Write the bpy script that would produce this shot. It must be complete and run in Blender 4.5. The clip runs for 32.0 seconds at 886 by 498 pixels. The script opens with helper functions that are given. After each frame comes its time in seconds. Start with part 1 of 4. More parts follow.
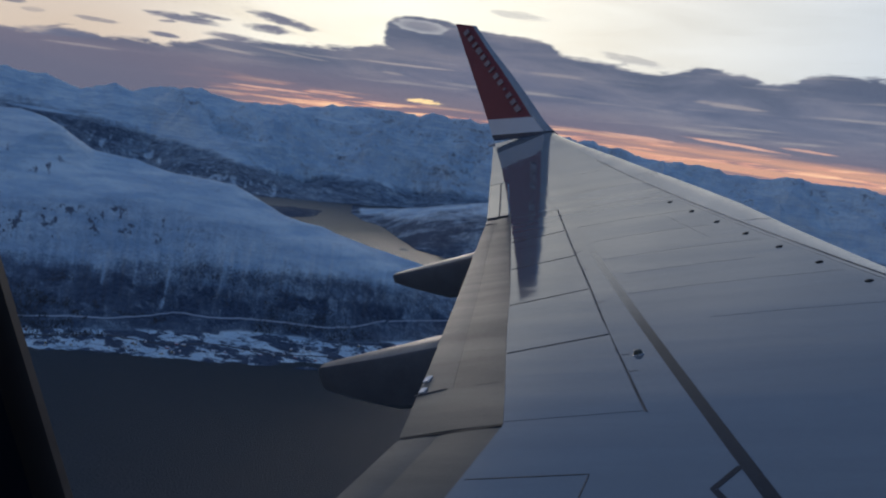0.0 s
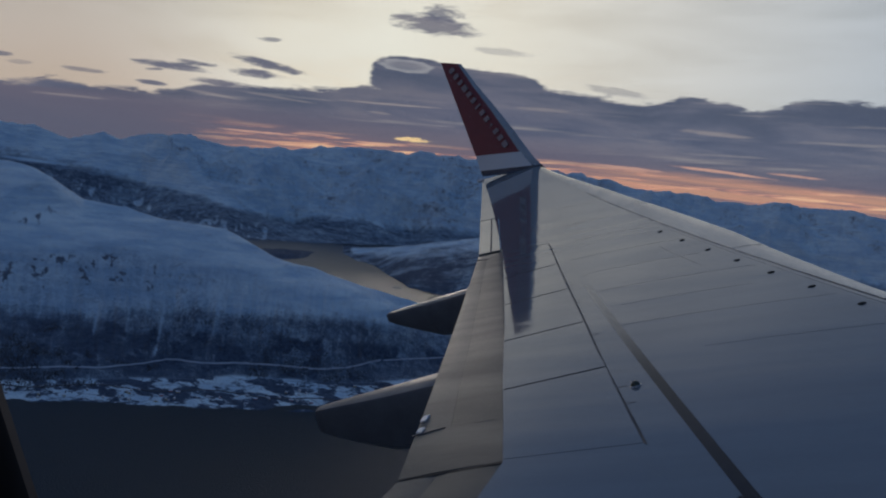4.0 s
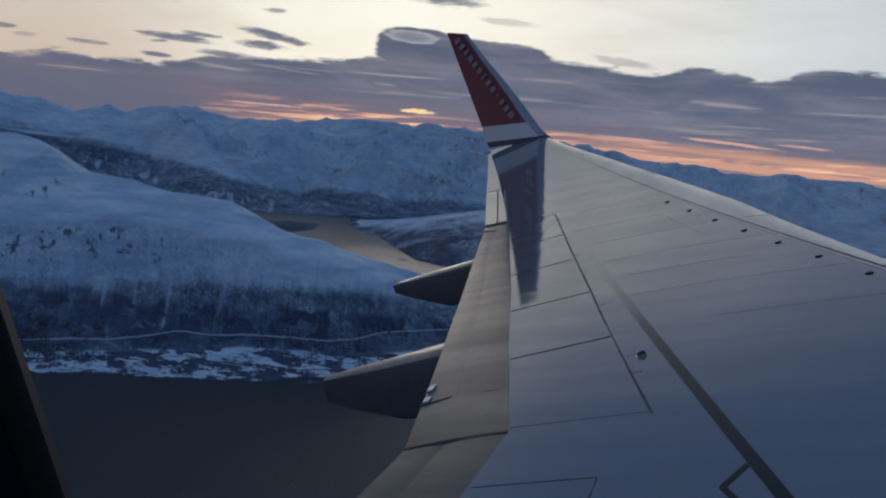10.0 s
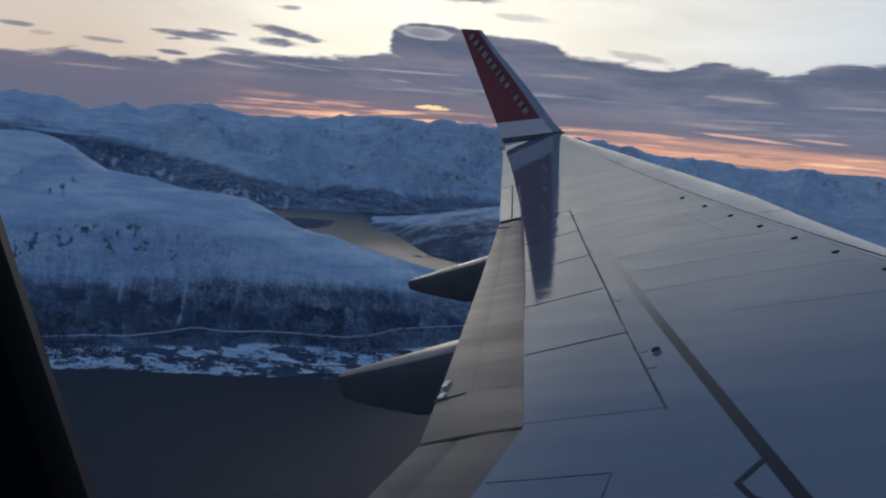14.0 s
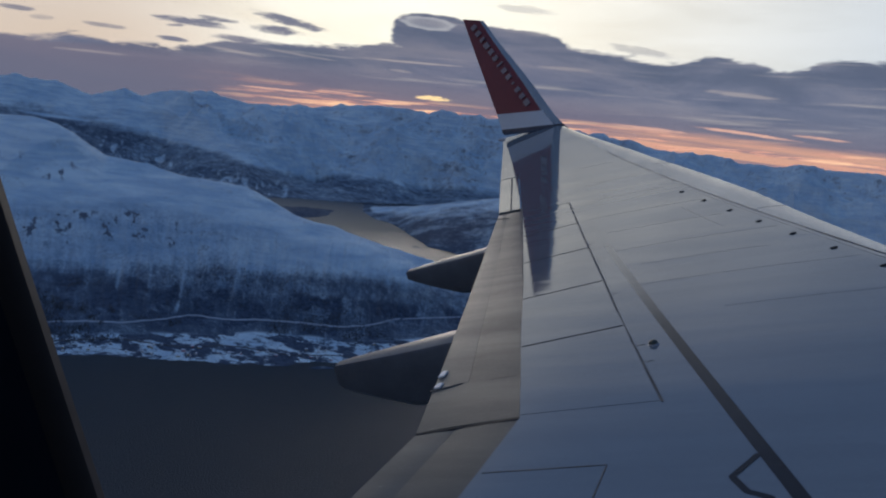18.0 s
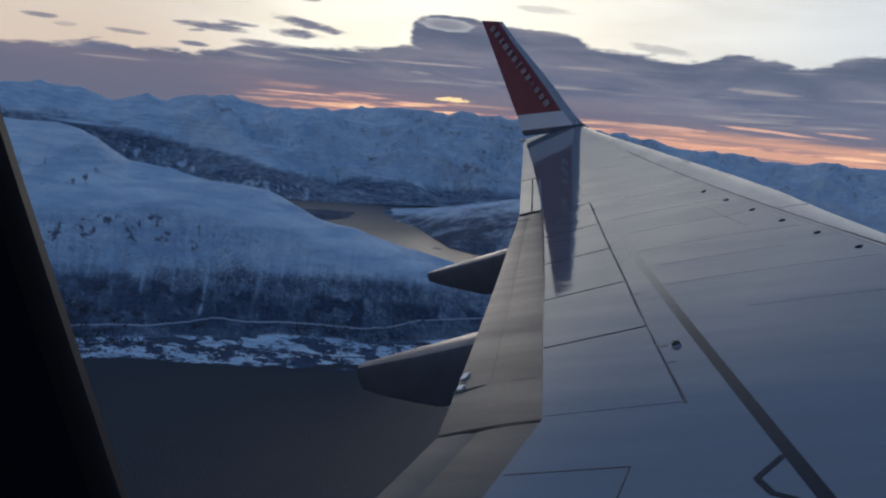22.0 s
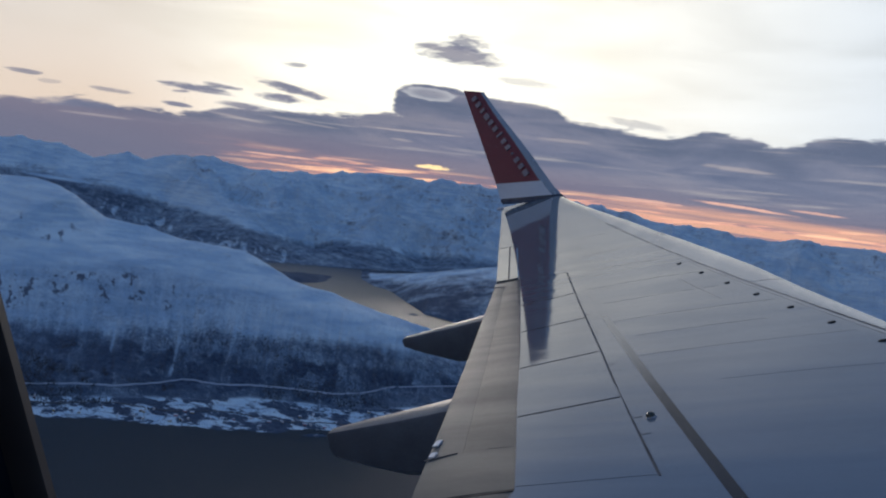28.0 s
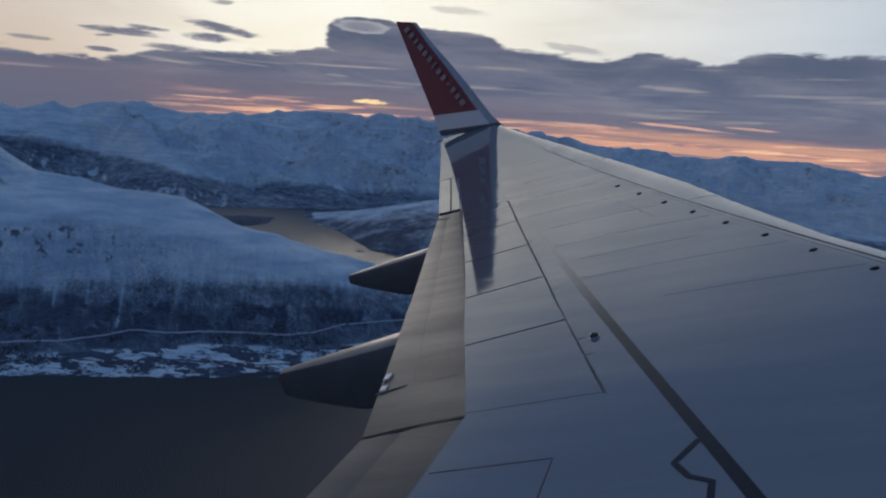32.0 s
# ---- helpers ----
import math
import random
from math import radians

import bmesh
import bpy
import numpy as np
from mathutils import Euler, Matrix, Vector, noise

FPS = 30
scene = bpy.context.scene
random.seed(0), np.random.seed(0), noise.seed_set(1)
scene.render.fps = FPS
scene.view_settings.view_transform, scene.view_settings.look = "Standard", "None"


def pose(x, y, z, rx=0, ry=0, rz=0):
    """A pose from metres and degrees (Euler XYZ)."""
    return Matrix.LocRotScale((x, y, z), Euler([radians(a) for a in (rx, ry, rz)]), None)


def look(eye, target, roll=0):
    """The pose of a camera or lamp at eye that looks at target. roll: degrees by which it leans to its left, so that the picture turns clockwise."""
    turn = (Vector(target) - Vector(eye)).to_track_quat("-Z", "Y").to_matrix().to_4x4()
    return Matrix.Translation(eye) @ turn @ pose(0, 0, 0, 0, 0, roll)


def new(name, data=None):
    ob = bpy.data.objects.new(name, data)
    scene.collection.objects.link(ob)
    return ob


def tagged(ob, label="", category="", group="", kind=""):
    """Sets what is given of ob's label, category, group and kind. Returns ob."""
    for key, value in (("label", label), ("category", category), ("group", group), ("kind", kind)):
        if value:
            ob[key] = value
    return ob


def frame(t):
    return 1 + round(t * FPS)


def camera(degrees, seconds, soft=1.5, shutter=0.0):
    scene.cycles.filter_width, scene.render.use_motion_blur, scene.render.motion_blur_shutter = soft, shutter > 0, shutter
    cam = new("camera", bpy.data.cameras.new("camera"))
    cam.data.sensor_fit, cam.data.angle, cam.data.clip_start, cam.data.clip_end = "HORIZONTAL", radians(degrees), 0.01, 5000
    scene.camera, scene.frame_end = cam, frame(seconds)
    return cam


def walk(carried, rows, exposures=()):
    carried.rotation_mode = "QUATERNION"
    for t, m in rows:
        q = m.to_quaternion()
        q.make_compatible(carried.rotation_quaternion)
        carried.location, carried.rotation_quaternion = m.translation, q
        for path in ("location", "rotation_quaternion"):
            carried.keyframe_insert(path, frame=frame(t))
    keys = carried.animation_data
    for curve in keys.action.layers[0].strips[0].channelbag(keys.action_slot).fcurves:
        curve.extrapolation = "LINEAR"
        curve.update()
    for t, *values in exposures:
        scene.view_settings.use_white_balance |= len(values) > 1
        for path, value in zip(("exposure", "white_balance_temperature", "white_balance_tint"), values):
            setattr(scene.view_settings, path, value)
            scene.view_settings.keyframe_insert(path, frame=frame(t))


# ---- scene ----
# The aircraft's own axes: x forward, y outboard over the wing, z up from the cabin window; AIR sets it climbing over the fjord.
HIGH = 260.0
AIR = Matrix(((0.92014, 0.00132, -0.39157, 0), (-0.05306, 0.99119, -0.12134, 0), (0.38797, 0.13243, 0.91211, HIGH), (0, 0, 0, 1)))
cam = camera(52.38, 32.0, soft=2.1)
ROWS = [
    (0, 0.0017, 0.0012, -0.0023, 26.98, -2.99, 15.23),
    (0.5, 0.0032, 0.0019, -0.0015, 26.36, -2.65, 14.24),
    (1, 0.0038, 0.0027, -0.0001, 26.66, -1.68, 15.05),
    (1.5, 0.0036, 0.0034, 0.0015, 26.30, -1.09, 16.50),
    (2, 0.0031, 0.0038, 0.0031, 25.50, -0.56, 19.08),
    (2.5, 0.0029, 0.0039, 0.0043, 25.10, -0.86, 18.56),
    (3, 0.0034, 0.0043, 0.0050, 25.17, -1.01, 17.76),
    (3.5, 0.0026, 0.0047, 0.0052, 25.53, -0.88, 17.40),
    (5.5, 0.0070, -0.0002, 0.0025, 26.46, -1.15, 17.13),
    (6, 0.0052, 0.0012, 0.0023, 26.00, -1.38, 17.46),
    (6.5, 0.0031, 0.0025, 0.0020, 25.82, -1.84, 17.50),
    (7, 0.0017, 0.0032, 0.0016, 26.03, -1.70, 17.38),
    (7.5, 0.0011, 0.0029, 0.0008, 26.55, -1.22, 17.61),
    (8, 0.0012, 0.0022, -0.0007, 26.88, -0.84, 17.49),
    (8.5, 0.0014, 0.0018, -0.0026, 26.81, -0.88, 17.53),
    (9, 0.0011, 0.0023, -0.0045, 27.42, -0.97, 17.29),
    (9.5, -0.0000, 0.0033, -0.0059, 26.78, -2.30, 17.00),
    (10, -0.0014, 0.0036, -0.0066, 26.76, -2.47, 17.31),
    (10.5, 0.0002, 0.0025, -0.0065, 27.16, -2.57, 17.61),
    (11, 0.0024, 0.0004, -0.0061, 27.26, -2.50, 17.64),
    (11.5, 0.0051, -0.0017, -0.0058, 27.27, -2.60, 17.79),
    (12, 0.0076, -0.0034, -0.0059, 27.45, -2.52, 17.52),
    (12.5, 0.0073, -0.0042, -0.0060, 27.78, -2.36, 17.47),
    (13, 0.0069, -0.0041, -0.0061, 27.80, -2.46, 17.48),
    (13.5, 0.0062, -0.0035, -0.0065, 27.85, -2.44, 17.33),
    (14, 0.0058, -0.0029, -0.0073, 27.73, -2.41, 17.49),
    (14.5, 0.0064, -0.0026, -0.0084, 27.72, -2.47, 17.27),
    (16.5, 0.0061, -0.0024, -0.0106, 27.79, -2.60, 17.32),
    (17, 0.0052, -0.0024, -0.0099, 27.79, -2.70, 17.18),
    (17.5, 0.0032, -0.0028, -0.0100, 27.79, -2.65, 17.20),
    (18, 0.0029, -0.0032, -0.0112, 27.81, -2.98, 16.68),
    (18.5, 0.0042, -0.0035, -0.0127, 28.05, -3.24, 16.74),
    (19, 0.0060, -0.0039, -0.0131, 28.44, -2.76, 16.63),
    (19.5, 0.0069, -0.0045, -0.0119, 28.72, -2.64, 17.04),
    (20, 0.0066, -0.0047, -0.0102, 28.83, -2.50, 17.03),
    (20.5, 0.0057, -0.0044, -0.0091, 29.15, -2.36, 17.12),
    (21, 0.0044, -0.0041, -0.0088, 29.24, -2.33, 17.34),
    (21.5, 0.0049, -0.0042, -0.0085, 29.09, -2.45, 17.15),
    (22, 0.0057, -0.0050, -0.0078, 29.06, -2.51, 17.18),
    (22.5, 0.0064, -0.0061, -0.0066, 29.25, -2.43, 17.22),
    (23, 0.0070, -0.0067, -0.0056, 29.42, -2.27, 17.05),
    (23.5, 0.0076, -0.0069, -0.0051, 29.31, -2.34, 17.03),
    (24, 0.0083, -0.0071, -0.0052, 29.21, -2.41, 16.84),
    (24.5, 0.0094, -0.0075, -0.0056, 29.13, -2.40, 16.85),
    (26.5, 0.0010, 0.0005, -0.0063, 28.16, -1.90, 16.82),
    (27, -0.0003, 0.0006, -0.0082, 28.07, -0.10, 16.51),
    (27.5, 0.0007, 0.0013, -0.0121, 27.19, 0.60, 18.00),
    (28, 0.0013, 0.0021, -0.0169, 26.47, 1.13, 15.62),
    (28.5, 0.0006, 0.0019, -0.0208, 24.79, 1.32, 16.43),
    (29, -0.0008, 0.0006, -0.0231, 25.53, 0.40, 19.10),
    (29.5, -0.0079, -0.0008, -0.0238, 27.22, -4.61, 17.76),
    (30, 0.0036, -0.0010, -0.0233, 28.50, -3.50, 18.13),
    (30.5, 0.0091, 0.0005, -0.0229, 27.86, -3.32, 18.50),
    (31, 0.0197, 0.0028, -0.0230, 26.01, -3.43, 19.08),
    (31.5, 0.0214, 0.0049, -0.0235, 24.74, -3.84, 18.74),
    (32, 0.0213, 0.0063, -0.0240, 24.34, -3.95, 18.78),
]


def in_cabin(x, y, z, yaw, pitch, roll):
    turn = Matrix.Rotation(radians(yaw), 4, "Z") @ Matrix.Rotation(radians(pitch), 4, "X") @ Matrix.Rotation(radians(roll), 4, "Y")
    return AIR @ Matrix.Translation((x, y, z)) @ turn @ Matrix.Rotation(radians(90), 4, "X")


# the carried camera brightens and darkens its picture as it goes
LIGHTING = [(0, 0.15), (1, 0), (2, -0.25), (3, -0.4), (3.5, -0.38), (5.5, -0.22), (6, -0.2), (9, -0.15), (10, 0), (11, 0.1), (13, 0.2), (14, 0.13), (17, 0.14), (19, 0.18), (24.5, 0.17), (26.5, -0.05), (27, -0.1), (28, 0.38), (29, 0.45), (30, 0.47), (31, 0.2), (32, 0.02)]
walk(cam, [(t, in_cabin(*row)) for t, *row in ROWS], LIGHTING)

# ---- light: dusk sky, low sun behind the cloud bank ----
SUN_AZ, SUN_EL = 26.0, 4.5


def heading(az, el):
    """The direction at az degrees to the left of north (y) and el degrees up."""
    a, e = radians(az), radians(el)
    return Vector((-math.sin(a) * math.cos(e), math.cos(a) * math.cos(e), math.sin(e)))


sun = new("sun", bpy.data.lights.new("sun", "SUN"))
sun.data.energy, sun.data.angle, sun.data.color = 0.25, radians(14), (1.0, 0.88, 0.79)
sun.matrix_world = look(heading(SUN_AZ, SUN_EL) * 100, (0, 0, 0))

world = bpy.data.worlds.new("dusk_sky")
scene.world = world
world.use_nodes = True
wt = world.node_tree
wt.nodes.clear()


class Net:
    """Short ways to write node trees."""

    def __init__(self, tree):
        self.tree = tree

    def node(self, kind, **sets):
        n = self.tree.nodes.new(kind)
        if "altitude" in sets:
            n.altitude = sets["altitude"]
        if "attribute_name" in sets:
            n.attribute_name = sets["attribute_name"]
        if "data_type" in sets:
            n.data_type = sets["data_type"]
        if "feature" in sets:
            n.feature = sets["feature"]
        if "interpolation_type" in sets:
            n.interpolation_type = sets["interpolation_type"]
        if "operation" in sets:
            n.operation = sets["operation"]
        if "sky_type" in sets:
            n.sky_type = sets["sky_type"]
        if "sun_disc" in sets:
            n.sun_disc = sets["sun_disc"]
        if "sun_elevation" in sets:
            n.sun_elevation = sets["sun_elevation"]
        if "sun_rotation" in sets:
            n.sun_rotation = sets["sun_rotation"]
        if "use_clamp" in sets:
            n.use_clamp = sets["use_clamp"]
        return n

    def put(self, sock, value):
        if isinstance(value, bpy.types.NodeSocket):
            self.tree.links.new(value, sock)
        elif value is not None:
            sock.default_value = value

    def math(self, op, a, b=None, c=None, clamp=False):
        n = self.node("ShaderNodeMath", operation=op, use_clamp=clamp)
        for sock, value in zip(n.inputs, (a, b, c)):
            self.put(sock, value)
        return n.outputs[0]

    def remap(self, value, lo, hi, a=0.0, b=1.0, kind="SMOOTHSTEP"):
        n = self.node("ShaderNodeMapRange", interpolation_type=kind)
        for i, v in enumerate((value, lo, hi, a, b)):
            self.put(n.inputs[i], v)
        return n.outputs[0]

    def mix(self, fac, a, b):
        n = self.node("ShaderNodeMix", data_type="RGBA")
        self.put(n.inputs[0], fac)
        self.put(n.inputs[6], (*a, 1) if isinstance(a, tuple) else a)
        self.put(n.inputs[7], (*b, 1) if isinstance(b, tuple) else b)
        return n.outputs[2]

    def noise(self, vector, scale, detail=4.0, rough=0.55, distort=0.0):
        n = self.node("ShaderNodeTexNoise")
        self.put(n.inputs["Vector"], vector)
        n.inputs["Scale"].default_value, n.inputs["Detail"].default_value = scale, detail
        n.inputs["Roughness"].default_value, n.inputs["Distortion"].default_value = rough, distort
        return n.outputs[0]

    def ramp(self, value, stops):
        n = self.node("ShaderNodeValToRGB")
        while len(n.color_ramp.elements) < len(stops):
            n.color_ramp.elements.new(0.5)
        for e, (p, c) in zip(n.color_ramp.elements, stops):
            e.position, e.color = p, (*c, 1)
        self.put(n.inputs[0], value)
        return n.outputs[0]

    def join(self, x, y, z=0.0):
        n = self.node("ShaderNodeCombineXYZ")
        for sock, v in zip(n.inputs, (x, y, z)):
            self.put(sock, v)
        return n.outputs[0]


def make_sky():
    k = Net(wt)
    m = k.math
    way = k.node("ShaderNodeTexCoord").outputs["Generated"]
    unit = k.node("ShaderNodeVectorMath", operation="NORMALIZE")
    k.put(unit.inputs[0], way)
    sep = k.node("ShaderNodeSeparateXYZ")
    k.put(sep.inputs[0], unit.outputs[0])
    x, y, z = sep.outputs
    az = m("MULTIPLY", m("ARCTAN2", m("MULTIPLY", x, -1.0), y), 180 / math.pi)
    el = m("MULTIPLY", m("ARCSINE", z), 180 / math.pi)
    # clear dusk air
    air = k.node("ShaderNodeTexSky", sky_type="NISHITA", sun_disc=False, sun_elevation=radians(3), sun_rotation=radians(-SUN_AZ), altitude=900.0)
    air_c = k.node("ShaderNodeVectorMath", operation="SCALE")
    k.put(air_c.inputs[0], air.outputs[0])
    air_c.inputs[3].default_value = 0.05
    # thin bright veil of high cloud round the sun
    dot = k.node("ShaderNodeVectorMath", operation="DOT_PRODUCT")
    k.put(dot.inputs[0], unit.outputs[0])
    dot.inputs[1].default_value = heading(28, 9)
    span = m("MULTIPLY", m("ARCCOSINE", dot.outputs["Value"]), 180 / math.pi)
    streak = k.join(m("MULTIPLY", az, 0.06), m("MULTIPLY", m("ADD", el, m("MULTIPLY", az, 0.03)), 0.32))
    wisp = k.noise(streak, 1.0, 6, 0.6, 0.4)
    veil_c = k.ramp(m("MULTIPLY", span, 1 / 90.0), [(0.0, (1.0, 0.98, 0.86)), (0.08, (0.96, 0.92, 0.80)), (0.20, (0.80, 0.80, 0.77)), (0.36, (0.55, 0.62, 0.70)), (0.6, (0.13, 0.19, 0.35)), (1.0, (0.05, 0.09, 0.22))])
    veil_f = m("MULTIPLY", k.remap(span, 95, 25, 0.6, 1.0), k.remap(wisp, 0.25, 0.62, 0.76, 1.0))
    sky = k.mix(veil_f, air_c.outputs[0], veil_c)
    warm = m("MULTIPLY", k.remap(el, 10, 3), k.remap(az, 33, 48))
    sky = k.mix(m("MULTIPLY", warm, 0.6), sky, (0.80, 0.57, 0.42))
    sky = k.mix(m("MULTIPLY", k.remap(az, 35, 48), 0.6), sky, (0.56, 0.47, 0.39))
    over = k.remap(m("SUBTRACT", el, k.remap(az, 37, 6, -3.0, 6.0)), 12.8, 29)
    sky = k.mix(over, sky, k.ramp(m("MULTIPLY", span, 1 / 180.0), [(0.0, (0.116, 0.163, 0.272)), (0.35, (0.084, 0.148, 0.290)), (1.0, (0.062, 0.120, 0.245))]))
    # ragged edges for all clouds
    rough_v = k.join(m("MULTIPLY", az, 0.35), m("MULTIPLY", el, 1.1))
    edge = m("SUBTRACT", k.noise(rough_v, 1.0, 6, 0.6, 0.3), 0.5)
    frizz = m("SUBTRACT", k.noise(k.join(m("MULTIPLY", az, 0.8), m("MULTIPLY", m("ADD", el, m("MULTIPLY", az, 0.08)), 3.4), 3.0), 1.0, 5, 0.6, 0.5), 0.5)
    soft_v = k.join(m("MULTIPLY", az, 0.12), m("MULTIPLY", el, 0.8))
    body = k.noise(soft_v, 1.0, 5, 0.6, 0.5)
    grey = k.ramp(body, [(0.3, (0.105, 0.125, 0.20)), (0.5, (0.165, 0.172, 0.24)), (0.7, (0.215, 0.21, 0.26))])
    # the long bank: its upper edge rises and falls with the heading
    top = k.node("ShaderNodeFloatCurve")
    edge_line = [(-180, 7.0), (-20, 7.6), (-0.1, 7.9), (2.5, 7.75), (4.2, 7.3), (5.1, 6.95), (6.7, 7.2), (8.4, 7.35), (11, 6.95), (11.6, 6.7), (14, 6.85), (16.1, 7.0), (18.2, 7.1), (19, 7.55), (20.4, 7.8), (21.8, 7.85), (23.6, 7.7), (26, 7.0), (29.7, 5.8), (31.5, 5.5), (33.9, 5.25), (37.3, 5.0), (39.6, 4.7), (40.6, 4.0), (43.8, 3.7), (45, 3.6), (46.9, 3.75), (48.4, 3.55), (50.1, 3.1), (60, 3.0), (180, 3.5)]
    pts = sorted(edge_line)
    curve = top.mapping.curves[0]
    for i, (a, e) in enumerate(pts):
        p = ((a + 180) / 360, e / 12)
        if i == 0 or i == len(pts) - 1:
            curve.points[0 if i == 0 else -1].location = p
        else:
            curve.points.new(*p)
    for p in curve.points:
        p.handle_type = "AUTO"
    top.mapping.update()
    k.put(top.inputs[1], m("MULTIPLY", m("ADD", az, 180.0), 1 / 360.0))
    crest = m("ADD", m("MULTIPLY", top.outputs[0], 12.0), m("ADD", m("MULTIPLY", edge, 1.0), m("MULTIPLY", frizz, 0.7)))
    bank = k.remap(m("SUBTRACT", crest, el), -0.12, 0.22)
    # glowing gaps low under the bank
    gap_v = k.join(m("MULTIPLY", az, 0.20), m("MULTIPLY", m("ADD", el, m("MULTIPLY", az, 0.045)), 3.8))
    gaps = k.noise(gap_v, 1.0, 5, 0.55, 0.25)
    low = m("MULTIPLY", k.remap(el, 3.0, 2.2), k.remap(az, 42, 31))
    low = m("MULTIPLY", low, k.remap(az, -60, -20))
    gap_f = m("MULTIPLY", low, k.remap(gaps, 0.50, 0.60))
    floor_f = m("MULTIPLY", m("MULTIPLY", k.remap(m("SUBTRACT", el, k.remap(az, 24, 8, 0.0, 0.75)), 2.4, 1.4), k.remap(az, 40, 26)), k.remap(az, -80, -25))
    glow_c = k.ramp(gaps, [(0.45, (0.46, 0.22, 0.21)), (0.55, (0.70, 0.33, 0.26)), (0.68, (0.95, 0.62, 0.39))])
    grey_b = k.mix(m("MULTIPLY", k.remap(az, 26, 6), 0.6), grey, k.ramp(body, [(0.3, (0.085, 0.115, 0.19)), (0.5, (0.125, 0.155, 0.235)), (0.7, (0.20, 0.22, 0.29))]))
    under = m("SUBTRACT", crest, el)
    slate = m("MULTIPLY", k.remap(under, 2.6, 0.2), k.remap(body, 0.62, 0.40, 0.35, 1.0))
    grey_b = k.mix(m("MULTIPLY", slate, 0.7), grey_b, (0.092, 0.115, 0.175))
    mauve = m("MULTIPLY", k.remap(el, 4.6, 2.6), k.remap(az, 4, 24, 0.55, 0.9))
    grey_b = k.mix(mauve, grey_b, k.mix(body, (0.145, 0.138, 0.20), (0.19, 0.165, 0.215)))
    haze = m("MULTIPLY", k.remap(az, 33, 46), k.remap(el, 4.0, 1.2))
    grey_b = k.mix(m("MULTIPLY", haze, 0.7), grey_b, (0.118, 0.132, 0.200))
    bank_c = k.mix(m("MULTIPLY", low, 0.35), grey_b, (0.30, 0.19, 0.22))
    bars = k.noise(k.join(m("MULTIPLY", az, 0.035), m("MULTIPLY", m("ADD", el, m("MULTIPLY", az, -0.012)), 1.9), 4.0), 1.0, 4, 0.5, 0.2)
    bank_c = k.mix(m("MULTIPLY", m("MULTIPLY", floor_f, k.remap(bars, 0.40, 0.56, 0.2, 1.0)), 0.68), bank_c, (0.80, 0.42, 0.27))
    bank_c = k.mix(gap_f, bank_c, glow_c)
    streaks = m("MULTIPLY", k.remap(k.noise(k.join(m("MULTIPLY", az, 0.07), m("MULTIPLY", m("ADD", el, m("MULTIPLY", az, 0.05)), 1.6), 7.0), 1.0, 6, 0.62), 0.55, 0.72), k.remap(el, 2.5, 4.0))
    bank_c = k.mix(m("MULTIPLY", streaks, 0.55), bank_c, (0.46, 0.43, 0.42))
    # thin lit streaks lying in the bank: heading, height, half width, half height, slope, strength
    for a, e, w, hh, sl, f in ((27.6, 4.98, 3.6, 0.07, -0.045, 0.5), (28.2, 4.36, 0.8, 0.10, 0.0, 0.35), (18.0, 5.75, 1.8, 0.12, -0.02, 0.3), (7.6, 5.35, 2.2, 0.16, 0.02, 0.4), (46.5, 2.9, 2.2, 0.08, -0.05, 0.3), (38.6, 4.15, 2.0, 0.10, 0.06, 0.35), (34.5, 4.5, 2.4, 0.08, 0.03, 0.3)):
        da = m("SUBTRACT", az, a)
        de = m("SUBTRACT", m("SUBTRACT", el, m("MULTIPLY", da, sl)), e)
        rr = m("ADD", m("POWER", m("MULTIPLY", da, 1 / w), 2.0), m("POWER", m("MULTIPLY", m("ADD", de, m("MULTIPLY", edge, 0.12)), 1 / hh), 2.0))
        bank_c = k.mix(m("MULTIPLY", k.remap(m("SUBTRACT", rr, m("MULTIPLY", frizz, 1.6)), 1.3, 0.1), f), bank_c, (0.48, 0.42, 0.40))
    for a, e, w, hh, sl, f in ((6.8, 3.10, 3.4, 0.10, 0.03, 0.75), (2.6, 3.30, 1.6, 0.08, 0.02, 0.6), (12.5, 2.75, 2.6, 0.10, 0.0, 0.6), (35.5, 2.22, 2.6, 0.07, -0.03, 0.7), (32.0, 2.55, 1.4, 0.06, -0.02, 0.6), (28.8, 2.42, 1.2, 0.05, 0.0, 0.75)):
        da = m("SUBTRACT", az, a)
        de = m("SUBTRACT", m("SUBTRACT", el, m("MULTIPLY", da, sl)), e)
        rr = m("ADD", m("POWER", m("MULTIPLY", da, 1 / w), 2.0), m("POWER", m("MULTIPLY", m("ADD", de, m("MULTIPLY", edge, 0.15)), 1 / hh), 2.0))
        bank_c = k.mix(m("MULTIPLY", k.remap(m("SUBTRACT", rr, m("MULTIPLY", frizz, 2.0)), 1.3, 0.1), f), bank_c, (0.82, 0.47, 0.36))
    # swollen lens on top of the bank
    for a, e, w, hh in ((26.2, 6.75, 2.9, 1.25), (21.5, 6.6, 3.4, 1.2)):
        rr = m("ADD", m("POWER", m("ABSOLUTE", m("MULTIPLY", m("SUBTRACT", az, a), 1 / w)), 3.0), m("POWER", m("ABSOLUTE", m("MULTIPLY", m("SUBTRACT", el, e), 1 / hh)), 3.0))
        bank = m("MAXIMUM", bank, k.remap(m("SUBTRACT", rr, m("ADD", m("MULTIPLY", edge, 1.0), m("MULTIPLY", frizz, 0.6))), 1.15, 0.78))
    spot = m("ADD", m("POWER", m("MULTIPLY", m("SUBTRACT", az, 26.0), 1 / 1.2), 2.0), m("POWER", m("MULTIPLY", m("SUBTRACT", el, 2.95), 1 / 0.14), 2.0))
